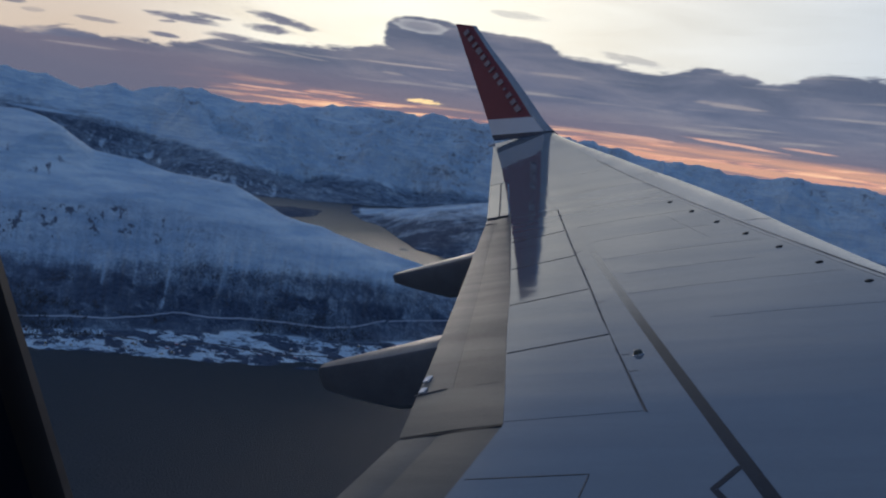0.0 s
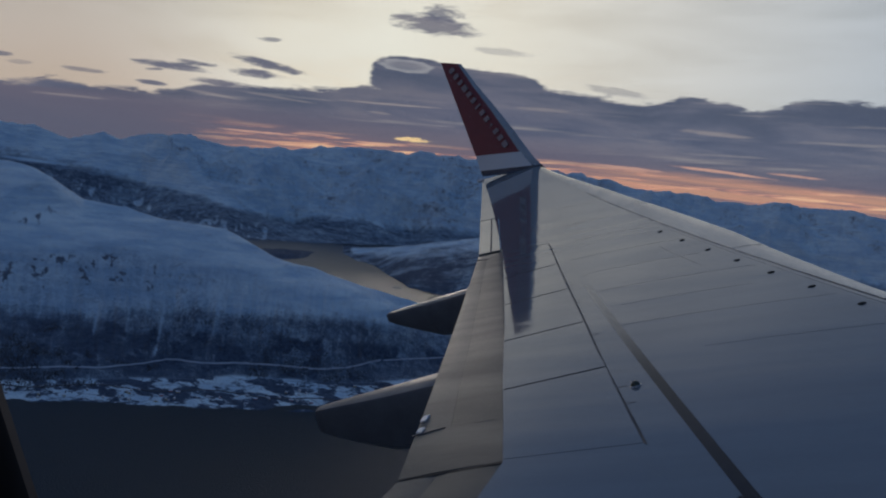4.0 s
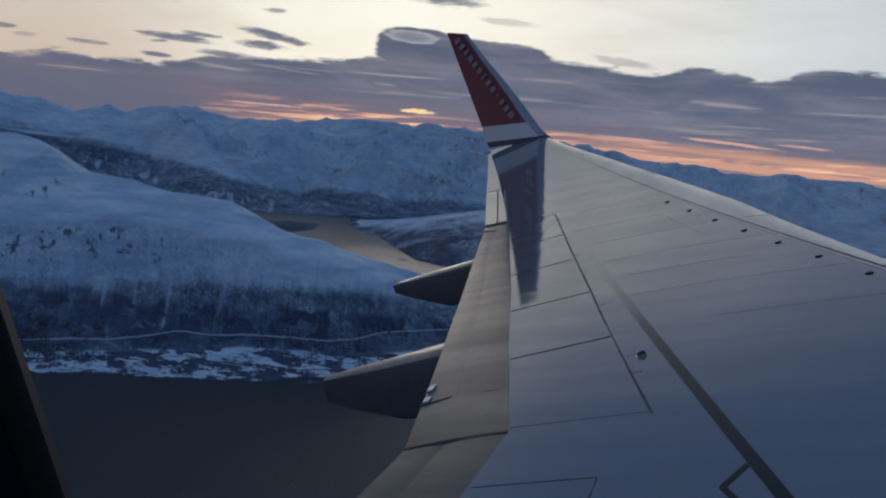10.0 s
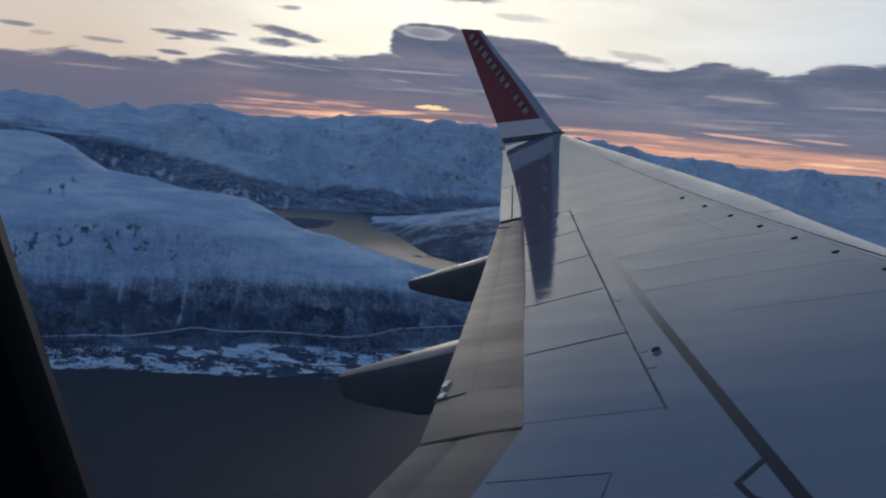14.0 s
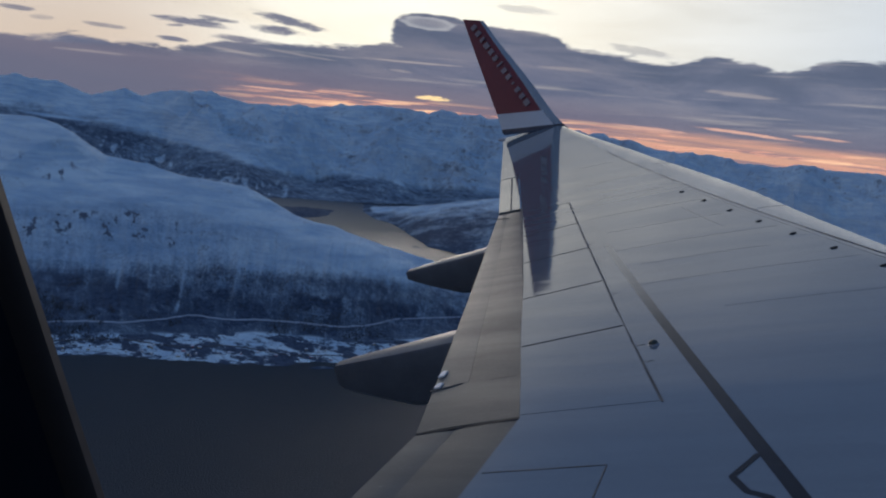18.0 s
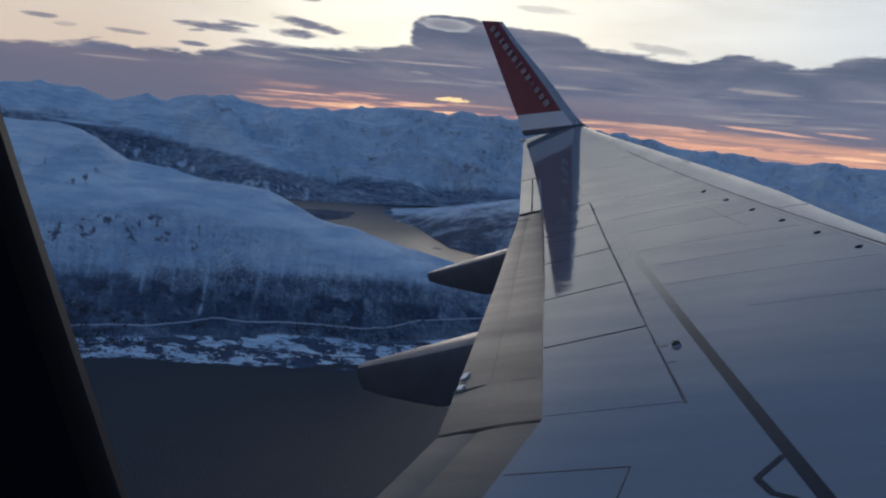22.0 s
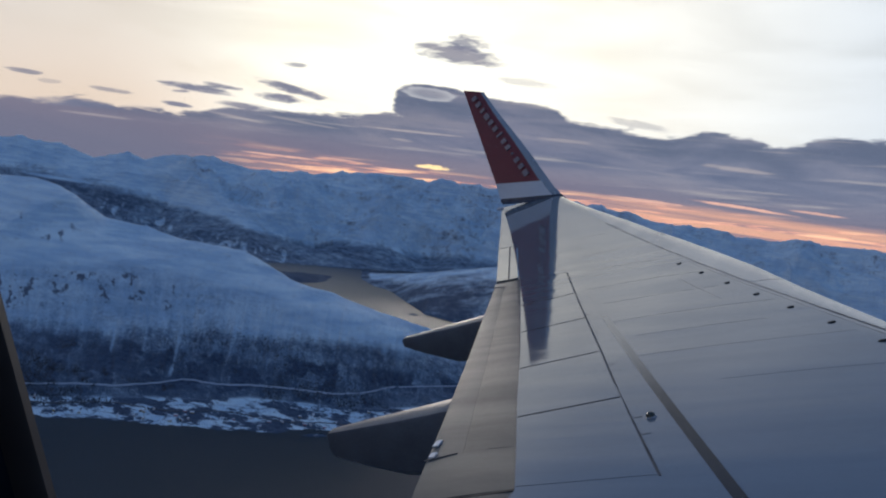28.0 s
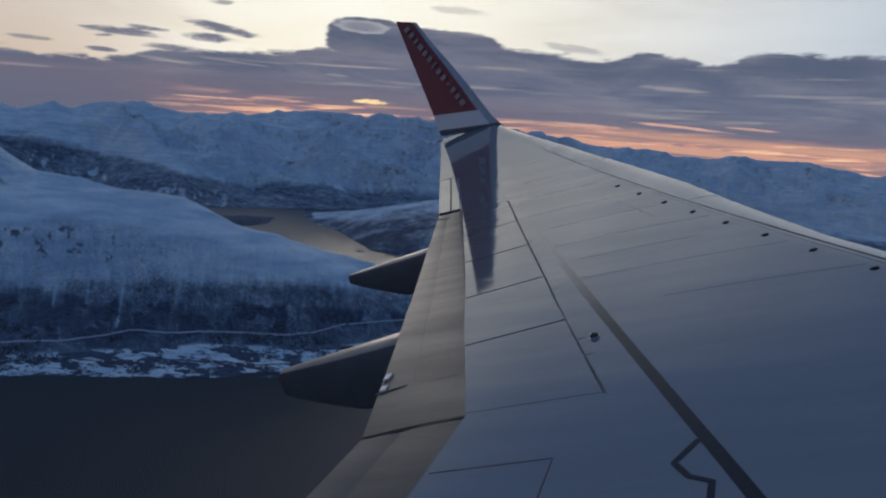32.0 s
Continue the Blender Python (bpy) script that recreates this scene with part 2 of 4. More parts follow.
    bank_c = k.mix(k.remap(m("SUBTRACT", spot, m("MULTIPLY", frizz, 7.0)), 1.6, 0.2), bank_c, (1.0, 0.72, 0.38))
    pale = m("ADD", m("POWER", m("MULTIPLY", m("SUBTRACT", az, 26.9), 1 / 1.6), 2.0), m("POWER", m("MULTIPLY", m("SUBTRACT", el, 7.45), 1 / 0.36), 2.0))
    pale = m("MULTIPLY", k.remap(m("SUBTRACT", pale, m("MULTIPLY", frizz, 2.0)), 1.4, 0.8), k.remap(pale, 0.1, 0.9, 0.25, 0.75))
    bank_c = k.mix(pale, bank_c, (0.42, 0.43, 0.46))
    sky = k.mix(bank, sky, bank_c)
    # separate small lens clouds: heading, height, half width, half height, slope, strength
    for a, e, w, hh, sl, f in ((50.6, 4.7, 0.9, 0.13, -0.02, 0.75), (49.2, 4.4, 0.6, 0.13, -0.06, 0.35), (45.9, 4.5, 1.1, 0.14, -0.03, 0.6), (41.0, 5.5, 2.1, 0.24, -0.01, 0.95), (39.6, 5.85, 1.0, 0.17, 0.01, 0.9),
                               (42.0, 5.14, 0.5, 0.09, -0.09, 0.8), (35.4, 6.4, 2.1, 0.26, 0.10, 0.95), (36.1, 5.75, 1.4, 0.24, -0.01, 0.95), (42.1, 4.32, 0.85, 0.14, -0.02, 0.95), (35.4, 7.9, 0.8, 0.13, -0.06, 0.7),
                               (13.7, 7.3, 1.9, 0.24, 0.07, 0.4), (47.7, 3.4, 2.2, 0.26, -0.07, 0.9), (38.1, 4.85, 1.8, 0.24, -0.05, 0.9), (25.4, 10.1, 2.5, 0.6, 0.03, 0.9), (25.0, 10.9, 1.2, 0.5, 0.0, 0.8), (21.0, 9.0, 1.6, 0.22, 0.0, 0.35)):
        da = m("SUBTRACT", az, a)
        de = m("SUBTRACT", m("ADD", el, m("MULTIPLY", da, -sl)), e)
        rr = m("ADD", m("POWER", m("MULTIPLY", da, 1 / w), 2.0), m("POWER", m("ABSOLUTE", m("MULTIPLY", de, 1 / hh)), 2.0))
        rr = m("SUBTRACT", rr, m("ADD", m("MULTIPLY", edge, 2.0), m("MULTIPLY", frizz, 3.2)))
        sky = k.mix(m("MULTIPLY", k.remap(rr, 1.55, 0.15), f), sky, grey)
    out = k.node("ShaderNodeOutputWorld")
    bg = k.node("ShaderNodeBackground")
    k.put(bg.inputs[0], sky)
    bg.inputs[1].default_value = 1.0
    wt.links.new(bg.outputs[0], out.inputs[0])


make_sky()


# ---- materials ----
def material(name, rough=0.5, metal=0.0):
    mat = bpy.data.materials.new(name)
    mat.use_nodes = True
    tree = mat.node_tree
    bsdf = tree.nodes["Principled BSDF"]
    bsdf.inputs["Roughness"].default_value, bsdf.inputs["Metallic"].default_value = rough, metal
    return mat, Net(tree), bsdf


def bumped(k, bsdf, height, strength, distance):
    b = k.node("ShaderNodeBump")
    b.inputs["Strength"].default_value, b.inputs["Distance"].default_value = strength, distance
    k.put(b.inputs["Height"], height)
    k.put(bsdf.inputs["Normal"], b.outputs[0])


def worn(name, colour, rough=0.4, metal=0.0, spread=0.12, scale=1.5, grain=40.0, stretch=(1, 1, 1), shine=0.5):
    """Painted or bare metal with soft stains, fine grain and uneven gloss."""
    mat, k, bsdf = material(name, rough, metal)
    co = k.node("ShaderNodeTexCoord").outputs["Object"]
    mp = k.node("ShaderNodeMapping")
    mp.inputs["Scale"].default_value = stretch
    k.put(mp.inputs[0], co)
    big, fine = k.noise(mp.outputs[0], scale, 5, 0.6), k.noise(mp.outputs[0], grain, 3, 0.6)
    tone = k.math("ADD", k.math("MULTIPLY", big, 0.75), k.math("MULTIPLY", fine, 0.25))
    dark = tuple(c * (1 - spread) for c in colour)
    lite = tuple(min(1, c * (1 + spread)) for c in colour)
    k.put(bsdf.inputs["Base Color"], k.mix(k.remap(tone, 0.35, 0.65), dark, lite))
    k.put(bsdf.inputs["Roughness"], k.remap(tone, 0.3, 0.7, rough * 1.2, rough * 0.82))
    bsdf.inputs["Specular IOR Level"].default_value = shine
    return mat


def skin_material():
    """Grey wing paint: glossy, with long faint waves across the span where the ribs pull the skin."""
    mat, k, bsdf = material("wing_paint", 0.2)
    co = k.node("ShaderNodeTexCoord").outputs["Object"]
    sep = k.node("ShaderNodeSeparateXYZ")
    k.put(sep.inputs[0], co)
    streak = k.noise(k.join(k.math("MULTIPLY", sep.outputs[0], 0.5), k.math("MULTIPLY", sep.outputs[1], 5.0)), 1.0, 5, 0.65)
    stain = k.noise(co, 1.3, 6, 0.6)
    fine = k.noise(co, 60, 3, 0.6)
    tone = k.math("ADD", k.math("MULTIPLY", streak, 0.5), k.math("ADD", k.math("MULTIPLY", stain, 0.35), k.math("MULTIPLY", fine, 0.15)))
    k.put(bsdf.inputs["Base Color"], k.mix(k.remap(tone, 0.35, 0.65), (0.150, 0.178, 0.202), (0.180, 0.210, 0.236)))
    k.put(bsdf.inputs["Roughness"], k.remap(tone, 0.35, 0.65, 0.065, 0.04))
    bsdf.inputs["IOR"].default_value = 1.85
    wave = k.noise(k.join(k.math("MULTIPLY", sep.outputs[0], 0.35), k.math("MULTIPLY", k.math("ADD", sep.outputs[1], k.math("MULTIPLY", sep.outputs[0], 0.12)), 2.2)), 1.0, 2, 0.4)
    bumped(k, bsdf, wave, 0.14, 0.02)
    return mat


PAINT = skin_material()
FLAP = worn("flap_grey", (0.024, 0.039, 0.050), 0.38, 0.0, 0.10, 1.2, 60, (0.5, 3, 1), 0.20)
FLAP_LIGHT = worn("flap_edge_grey", (0.028, 0.044, 0.055), 0.36, 0.0, 0.10, 1.2, 60, (0.5, 3, 1), 0.26)
FAIRING = worn("fairing_grey", (0.095, 0.107, 0.122), 0.36, 0.0, 0.18, 2.5, 50, shine=0.5)
METAL = worn("bare_leading_edge", (0.40, 0.405, 0.415), 0.24, 0.6, 0.1, 1.5, 40, (1, 0.3, 1))
RED = worn("winglet_red", (0.215, 0.016, 0.028), 0.35, 0.0, 0.08, 2, 40)
WHITE = worn("winglet_white", (0.72, 0.73, 0.75), 0.3, 0.0, 0.05, 2, 40)
ROOT_REFLECT = worn("root_reflection", (0.03, 0.035, 0.06), 0.3, 0.0, 0.1, 2, 40)
SEAM = worn("seam_sealant", (0.046, 0.049, 0.058), 0.6, 0.0, 0.2, 6, 60)


def stripe_material():
    """Black walkway paint; the sky's sheen towards the tip is put into its colour."""
    mat, k, bsdf = material("walkway_stripe", 0.16)
    co = k.node("ShaderNodeTexCoord").outputs["Object"]
    sep = k.node("ShaderNodeSeparateXYZ")
    k.put(sep.inputs[0], co)
    sheen_y = k.math("ADD", sep.outputs[1], k.math("MULTIPLY", k.math("SUBTRACT", k.noise(co, 7.0, 5, 0.65), 0.5), 0.9))
    sheen_f = k.remap(sheen_y, 5.2, 8.0, kind="LINEAR")
    k.put(bsdf.inputs["Base Color"], k.mix(sheen_f, (0.013, 0.016, 0.024), (0.16, 0.19, 0.215)))
    k.put(bsdf.inputs["Roughness"], k.remap(sheen_f, 0, 1, 0.2, 0.08))
    k.put(bsdf.inputs["IOR"], k.remap(sheen_f, 0, 0.8, 1.2, 1.85))
    return mat


STRIPE = stripe_material()
JOINT = worn("plate_joint_grey", (0.125, 0.145, 0.168), 0.10, 0.0, 0.2, 6, 60, shine=0.95)
LETTER = worn("letter_white", (0.33, 0.26, 0.28), 0.35, 0.0, 0.05, 2, 40)
GRILLE = worn("dark_fitting", (0.022, 0.023, 0.022), 0.65, 0.0, 0.2, 8, 60, shine=0.15)
CAP = worn("filler_cap_green", (0.030, 0.040, 0.026), 0.3, 0.0, 0.3, 30, 90)
# the lip's brown is its edge lit from outside, put into the colour
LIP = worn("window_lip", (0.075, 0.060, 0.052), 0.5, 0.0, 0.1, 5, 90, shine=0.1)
# shade of the unlit cabin is put into the reveal and lining colours
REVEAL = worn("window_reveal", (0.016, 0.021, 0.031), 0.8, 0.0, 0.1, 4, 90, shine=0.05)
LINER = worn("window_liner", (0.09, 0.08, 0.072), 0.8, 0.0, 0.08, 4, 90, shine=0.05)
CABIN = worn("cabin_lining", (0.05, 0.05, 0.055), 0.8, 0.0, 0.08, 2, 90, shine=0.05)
HULL = worn("hull_paint", (0.6, 0.6, 0.62), 0.3, 0.0, 0.05, 1, 40)


def ground_material():
    """Snow with bare woods and rock showing through, as the cover laid on the ground tells."""
    mat, k, bsdf = material("snowy_ground", 0.75)
    co = k.node("ShaderNodeTexCoord").outputs["Object"]
    lay = [k.node("ShaderNodeAttribute", attribute_name=n).outputs["Fac"] for n in ("cover", "rock", "shelf", "across", "down", "scrub_shade")]
    cover, rock, shelf, across, down, slope_shade = lay
    n1, n2, n3 = k.noise(co, 0.035, 6, 0.65), k.noise(co, 0.16, 5, 0.7), k.noise(co, 0.55, 3, 0.6)
    fall = k.noise(k.join(k.math("MULTIPLY", across, 0.16), k.math("MULTIPLY", down, 0.022)), 1.0, 6, 0.7)
    mottled = k.math("ADD", k.math("MULTIPLY", n1, 0.30), k.math("ADD", k.math("MULTIPLY", n2, 0.25), k.math("ADD", k.math("MULTIPLY", n3, 0.28), k.math("MULTIPLY", fall, 0.22))))
    wood = k.remap(k.math("ADD", cover, k.math("MULTIPLY", k.math("SUBTRACT", mottled, 0.5), 2.6)), 0.1, 0.95)
    n0 = k.noise(co, 0.0075, 6, 0.6, 0.4)
    part_co = k.node("ShaderNodeSeparateXYZ")
    k.put(part_co.inputs[0], co)
    px, py, pz = part_co.outputs
    bands = k.noise(k.join(k.math("MULTIPLY", px, 0.011), k.math("MULTIPLY", py, 0.011), k.math("MULTIPLY", pz, 0.10)), 1.0, 7, 0.62, 0.35)
    crag = k.math("ADD", k.math("MULTIPLY", n2, 0.32), k.math("ADD", k.math("MULTIPLY", n1, 0.25), k.math("ADD", k.math("MULTIPLY", n3, 0.28), k.math("MULTIPLY", fall, 0.15))))
    ledge = k.math("ADD", k.math("MULTIPLY", k.math("SUBTRACT", crag, 0.5), 3.4), k.math("MULTIPLY", k.math("SUBTRACT", bands, 0.5), 0.9))
    stone = k.remap(k.math("ADD", rock, ledge), 0.42, 0.88)
    drift = k.math("ADD", k.math("MULTIPLY", n0, 0.30), k.math("ADD", k.math("MULTIPLY", n1, 0.15), k.math("ADD", k.math("MULTIPLY", n2, 0.10), k.math("MULTIPLY", bands, 0.45))))
    snow = k.mix(k.remap(drift, 0.40, 0.60), (0.50, 0.66, 0.79), (0.84, 0.95, 0.98))
    # the facing slope's shade, put into the snow's colour
    shade_f = k.math("MULTIPLY", slope_shade, k.remap(k.math("ADD", k.math("MULTIPLY", n2, 0.6), k.math("MULTIPLY", fall, 0.4)), 0.3, 0.7, 0.15, 0.75))
    snow = k.mix(shade_f, snow, (0.21, 0.31, 0.43))
    scrub_shade = k.remap(k.math("ADD", k.math("MULTIPLY", n3, 0.5), k.math("MULTIPLY", n1, 0.5)), 0.56, 0.64)
    # scrub specks thin with distance, putting the haze's paler tone into the colour
    snow = k.mix(k.math("MULTIPLY", scrub_shade, k.remap(down, 1500, 2400, 0.45, 0.10)), snow, (0.25, 0.27, 0.31))
    # woods tinted blue: distant haze is put into their colour
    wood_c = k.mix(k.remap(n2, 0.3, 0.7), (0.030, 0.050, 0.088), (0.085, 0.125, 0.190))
    stone_c = k.mix(n3, (0.085, 0.105, 0.145), (0.19, 0.22, 0.27))
    line = k.node("ShaderNodeTexVoronoi", feature="DISTANCE_TO_EDGE")
    line.inputs["Scale"].default_value = 1.0
    line.inputs["Scale"].default_value = 0.028
    k.put(line.inputs["Vector"], co)
    hedge = k.remap(k.math("ADD", line.outputs["Distance"], k.math("MULTIPLY", k.math("SUBTRACT", n2, 0.5), 0.2)), 0.0, 0.05)
    patch = k.noise(co, 0.026, 6, 0.62)
    field = k.math("MULTIPLY", k.remap(k.math("ADD", patch, k.math("MULTIPLY", k.math("SUBTRACT", n2, 0.5), 0.25)), 0.475, 0.545), k.remap(hedge, 0, 1, 0.55, 1.0))
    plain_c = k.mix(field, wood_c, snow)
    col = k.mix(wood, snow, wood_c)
    col = k.mix(stone, col, stone_c)
    col = k.mix(shelf, col, plain_c)
    k.put(bsdf.inputs["Base Color"], col)
    bsdf.inputs["Specular IOR Level"].default_value = 0.15
    bumped(k, bsdf, k.math("ADD", k.math("ADD", n1, k.math("ADD", k.math("MULTIPLY", n0, 2.0), k.math("MULTIPLY", bands, 2.6))), k.math("ADD", k.math("MULTIPLY", n2, 0.35), k.math("MULTIPLY", fall, 0.06))), 0.9, 3.0)
    return mat


def water_material():
    mat, k, bsdf = material("fjord_water", 0.22)
    co = k.node("ShaderNodeTexCoord").outputs["Object"]
    n1, n2 = k.noise(co, 0.02, 5, 0.6), k.noise(co, 0.5, 4, 0.6)
    k.put(bsdf.inputs["Base Color"], k.mix(n1, (0.018, 0.036, 0.051), (0.024, 0.044, 0.061)))
    sep = k.node("ShaderNodeSeparateXYZ")
    k.put(sep.inputs[0], co)
    wind = k.remap(k.math("ADD", sep.outputs[1], k.math("MULTIPLY", n1, 300.0)), 1500, 2100, 1.0, 0.0)
    k.put(bsdf.inputs["Roughness"], k.math("ADD", k.math("MULTIPLY", wind, 0.17), 0.32))
    bsdf.inputs["IOR"].default_value = 1.33
    k.put(bsdf.inputs["Specular IOR Level"], k.remap(wind, 0, 1, 0.155, 0.10))
    bumped(k, bsdf, k.math("MULTIPLY", n2, k.math("ADD", k.math("MULTIPLY", wind, 0.97), 0.03)), 1.0, 1.6)
    return mat


def pane_material():
    """Acrylic with an added bluish scatter that stands for haze over the view."""
    mat = bpy.data.materials.new("hazed_acrylic")
    mat.use_nodes = True
    k = Net(mat.node_tree)
    mat.node_tree.nodes.clear()
    co = k.node("ShaderNodeTexCoord").outputs["Object"]
    clear, haze, both = k.node("ShaderNodeBsdfTransparent"), k.node("ShaderNodeBsdfTranslucent"), k.node("ShaderNodeMixShader")
    haze.inputs[0].default_value = (0.55, 0.68, 0.9, 1)
    k.put(both.inputs[0], k.remap(k.noise(co, 9.0, 4, 0.6), 0.3, 0.7, 0.007, 0.012))
    k.put(both.inputs[1], clear.outputs[0])
    k.put(both.inputs[2], haze.outputs[0])
    k.put(k.node("ShaderNodeOutputMaterial").inputs[0], both.outputs[0])
    return mat


PANE = pane_material()
GROUND, WATER = ground_material(), water_material()


# ---- builders ----
def mesh_of(name, verts, faces, mat, smooth=False):
    me = bpy.data.meshes.new(name)
    me.from_pydata([tuple(v) for v in verts], [], faces)
    bm = bmesh.new()
    bm.from_mesh(me)
    bmesh.ops.recalc_face_normals(bm, faces=bm.faces)
    bm.to_mesh(me)
    bm.free()
    me.materials.append(mat)
    if smooth:
        me.polygons.foreach_set("use_smooth", [True] * len(me.polygons))
        me.set_sharp_from_angle(angle=radians(24))
    return me


def part(name, verts, faces, mat, parent, label="", smooth=False):
    ob = new(name, mesh_of(name, verts, faces, mat, smooth))
    ob.parent = parent
    if label:
        tagged(ob, label)
    return ob


def thing(name, label, category, m=AIR, group="", kind=""):
    ob = new(name)
    ob.matrix_world = m
    return tagged(ob, label, category, group, kind)


def loft(rings, close=True, caps=True):
    """Faces over rings of equally many points."""
    n = len(rings[0])
    verts = [p for ring in rings for p in ring]
    faces = [(i * n + j, i * n + (j + 1) % n, (i + 1) * n + (j + 1) % n, (i + 1) * n + j) for i in range(len(rings) - 1) for j in range(n if close else n - 1)]
    if caps and close:
        faces += [tuple(range(n - 1, -1, -1)), tuple(range((len(rings) - 1) * n, len(rings) * n))]
    return verts, faces


# ---- the wing's shape ----
def rear_line(y):
    return -2.5846 - 0.3148 * (y - 4.0)


def top_z(x, y):
    """Height of the wing's upper skin: dihedral, flight bend and twist."""
    q = y / 15.4
    return -1.504 + 0.0709 * y + 0.7791 * q * q + 0.3571 * q ** 3 + (0.0486 * q - 0.1015) * (x - rear_line(y))


def trail_x(y):
    return float(np.interp(y, [4.0, 6.14, 8.27, 10.03, 12.11, 15.72], [-2.59, -3.26, -3.91, -4.42, -5.16, -6.39]))


def hinge_x(y):
    if y > 9.96:
        return trail_x(y) + 0.30
    return float(np.interp(y, [3.3, 4.13, 4.72, 5.58, 6.75, 8.15, 9.96], [-2.01, -2.03, -2.24, -2.55, -2.95, -3.45, -4.09]))


LEAD_Y = [6.35, 7.0, 7.84, 8.86, 9.78, 10.6, 11.3, 12.25, 13.25, 14.6, 15.6]
LEAD_X = [-0.18, -0.48, -0.87, -1.33, -1.81, -2.26, -2.67, -3.21, -3.82, -4.66, -5.25]


def lead_x(y):
    if y < 6.35:
        return -0.18 - 0.548 * (y - 6.35) if y > 4.0 else 1.108 - 0.9 * (y - 4.0)
    return float(np.interp(y, LEAD_Y, LEAD_X))


def seam_x(y):
    return -0.335 - 0.545 * (y - 6.42)


def spar_x(y):
    return -1.30 - 0.3816 * (y - 4.21)


def on_wing(x, y, up=0.0):
    """A place on the upper skin; the nose of the section rolls off."""
    s = (x - lead_x(y) + 0.16) / 0.16
    drop = 0.016 * max(0.0, s) ** 2
    return Vector((x, y, top_z(x, y) - drop + up))


def strip_solid(lo, hi, y0, y1, steps, mat, name, parent, up=0.0, thick=0.03, label="", across=5):
    """A skin panel between the chordwise lines lo(y) and hi(y), with a thickness of its own."""
    rings = []
    for i in range(steps + 1):
        y = y0 + (y1 - y0) * i / steps
        a, b = lo(y), hi(y)
        ring = [on_wing(a + (b - a) * j / across, y, up) for j in range(across + 1)]
        ring += [p - Vector((0, 0, thick)) for p in reversed(ring)]
        rings.append(ring)
    return part(name, *loft(rings), mat, parent, label, True)


def ribbon(name, pts, width, mat, parent, up=0.002, label="", steps=10):
    """A narrow strip of sealant or paint lying along points (x, y) of the skin; width one number or one at each end."""
    w0, w1 = width if isinstance(width, tuple) else (width, width)
    line = []
    for (ax, ay), (bx, by) in zip(pts, pts[1:]):
        line += [(ax + (bx - ax) * i / steps, ay + (by - ay) * i / steps) for i in range(steps)]
    line.append(pts[-1])
    rings = []
    for i, (x, y) in enumerate(line):
        (px, py), (qx, qy) = line[max(0, i - 1)], line[min(len(line) - 1, i + 1)]
        d = Vector((qx - px, qy - py, 0)).normalized()
        w = (w0 + (w1 - w0) * i / (len(line) - 1)) / 2
        n = Vector((-d.y, d.x, 0)) * w
        rings.append([on_wing(x + n.x, y + n.y, up), on_wing(x - n.x, y - n.y, up), on_wing(x - n.x, y - n.y, -0.004), on_wing(x + n.x, y + n.y, -0.004)])
    return part(name, *loft(rings), mat, parent, label)


def dome(name, x, y, r, h, mat, parent, label="", sides=14):
    base = on_wing(x, y, 0)
    rings = [[base + Vector((r * f * math.cos(a), r * f * math.sin(a), z)) for a in (2 * math.pi * j / sides for j in range(sides))] for f, z in ((1.0, -0.004), (1.0, h * 0.2), (0.93, h * 0.5), (0.75, h * 0.78), (0.45, h * 0.95), (0.12, h))]
    return part(name, *loft(rings), mat, parent, label, True)


wing = thing("aircraft_wing", "grey airliner wing with red winglet, flown over a fjord", "wing")


def wing_body():
    rings = []
    for y in sorted([-0.9 + (15.52 + 0.9) * i / 96 for i in range(97)] + [4.13, 4.72, 9.958, 9.962]):
        a, b = hinge_x(y), lead_x(y)
        c = b - trail_x(y)
        ring = [on_wing(a + (b - a) * (j / 22) ** 0.8, y) for j in range(23)]
        nose = ring[-1]
        ring += [nose + Vector((0.02, 0, -0.012)), nose + Vector((0.03, 0, -0.03)), nose + Vector((0.02, 0, -0.06))]
        for j in range(7):
            f = j / 6
            x = b - 0.05 * c + (a - b + 0.05 * c) * f
            ring.append(Vector((x, y, top_z(x, y) - c * (0.09 - 0.05 * f) - 0.02 + 0.02 * c * math.sin(f * 3))))
        rings.append(ring)
    return part("wing_skin", *loft(rings), PAINT, wing, "", True)


wing_body()
# leading edge slats, bare metal nose in front of the seam
for y0, y1 in ((0.2, 5.2), (5.23, 8.1), (8.13, 11.0), (11.03, 13.6)):
    strip_solid(lambda y: min(seam_x(y) + 0.012, lead_x(y) - 0.02), lambda y: lead_x(y) + 0.002, y0, y1, 14, METAL, "slat", wing, 0.0015, 0.012, "bright metal leading edge slat")
ribbon("slat_seam", [(seam_x(y), y) for y in (3.0, 5.0, 6.0, 7.5, 9.0, 11.5, 12.4)], 0.006, SEAM, wing, 0.001)
ribbon("plate_joint", [(seam_x(y) - 0.045, y) for y in (5.0, 6.5, 8.0, 9.4)], 0.008, JOINT, wing, 0.001)
# spoilers behind the rear spar, their ends cut along the airflow
EDGES = ((4.15, 4.21), (5.27, 5.48), (6.40, 6.61), (7.54, 7.74), (8.64, 8.80), (9.84, 9.87))
for (h0, s0), (h1, s1) in zip(EDGES, EDGES[1:]):
    rings = []
    for i in range(9):
        f = 0.012 + 0.976 * i / 8
        ya, yb = h0 + (h1 - h0) * f, s0 + (s1 - s0) * f
        a, b = Vector((hinge_x(ya) + 0.006, ya)), Vector((spar_x(yb) - 0.014, yb))
        row = [on_wing(*(a + (b - a) * j / 6), 0.002) for j in range(7)]
        rings.append(row + [p - Vector((0, 0, 0.012)) for p in reversed(row)])
    part("spoiler", *loft(rings), PAINT, wing, "grey spoiler panel", True)
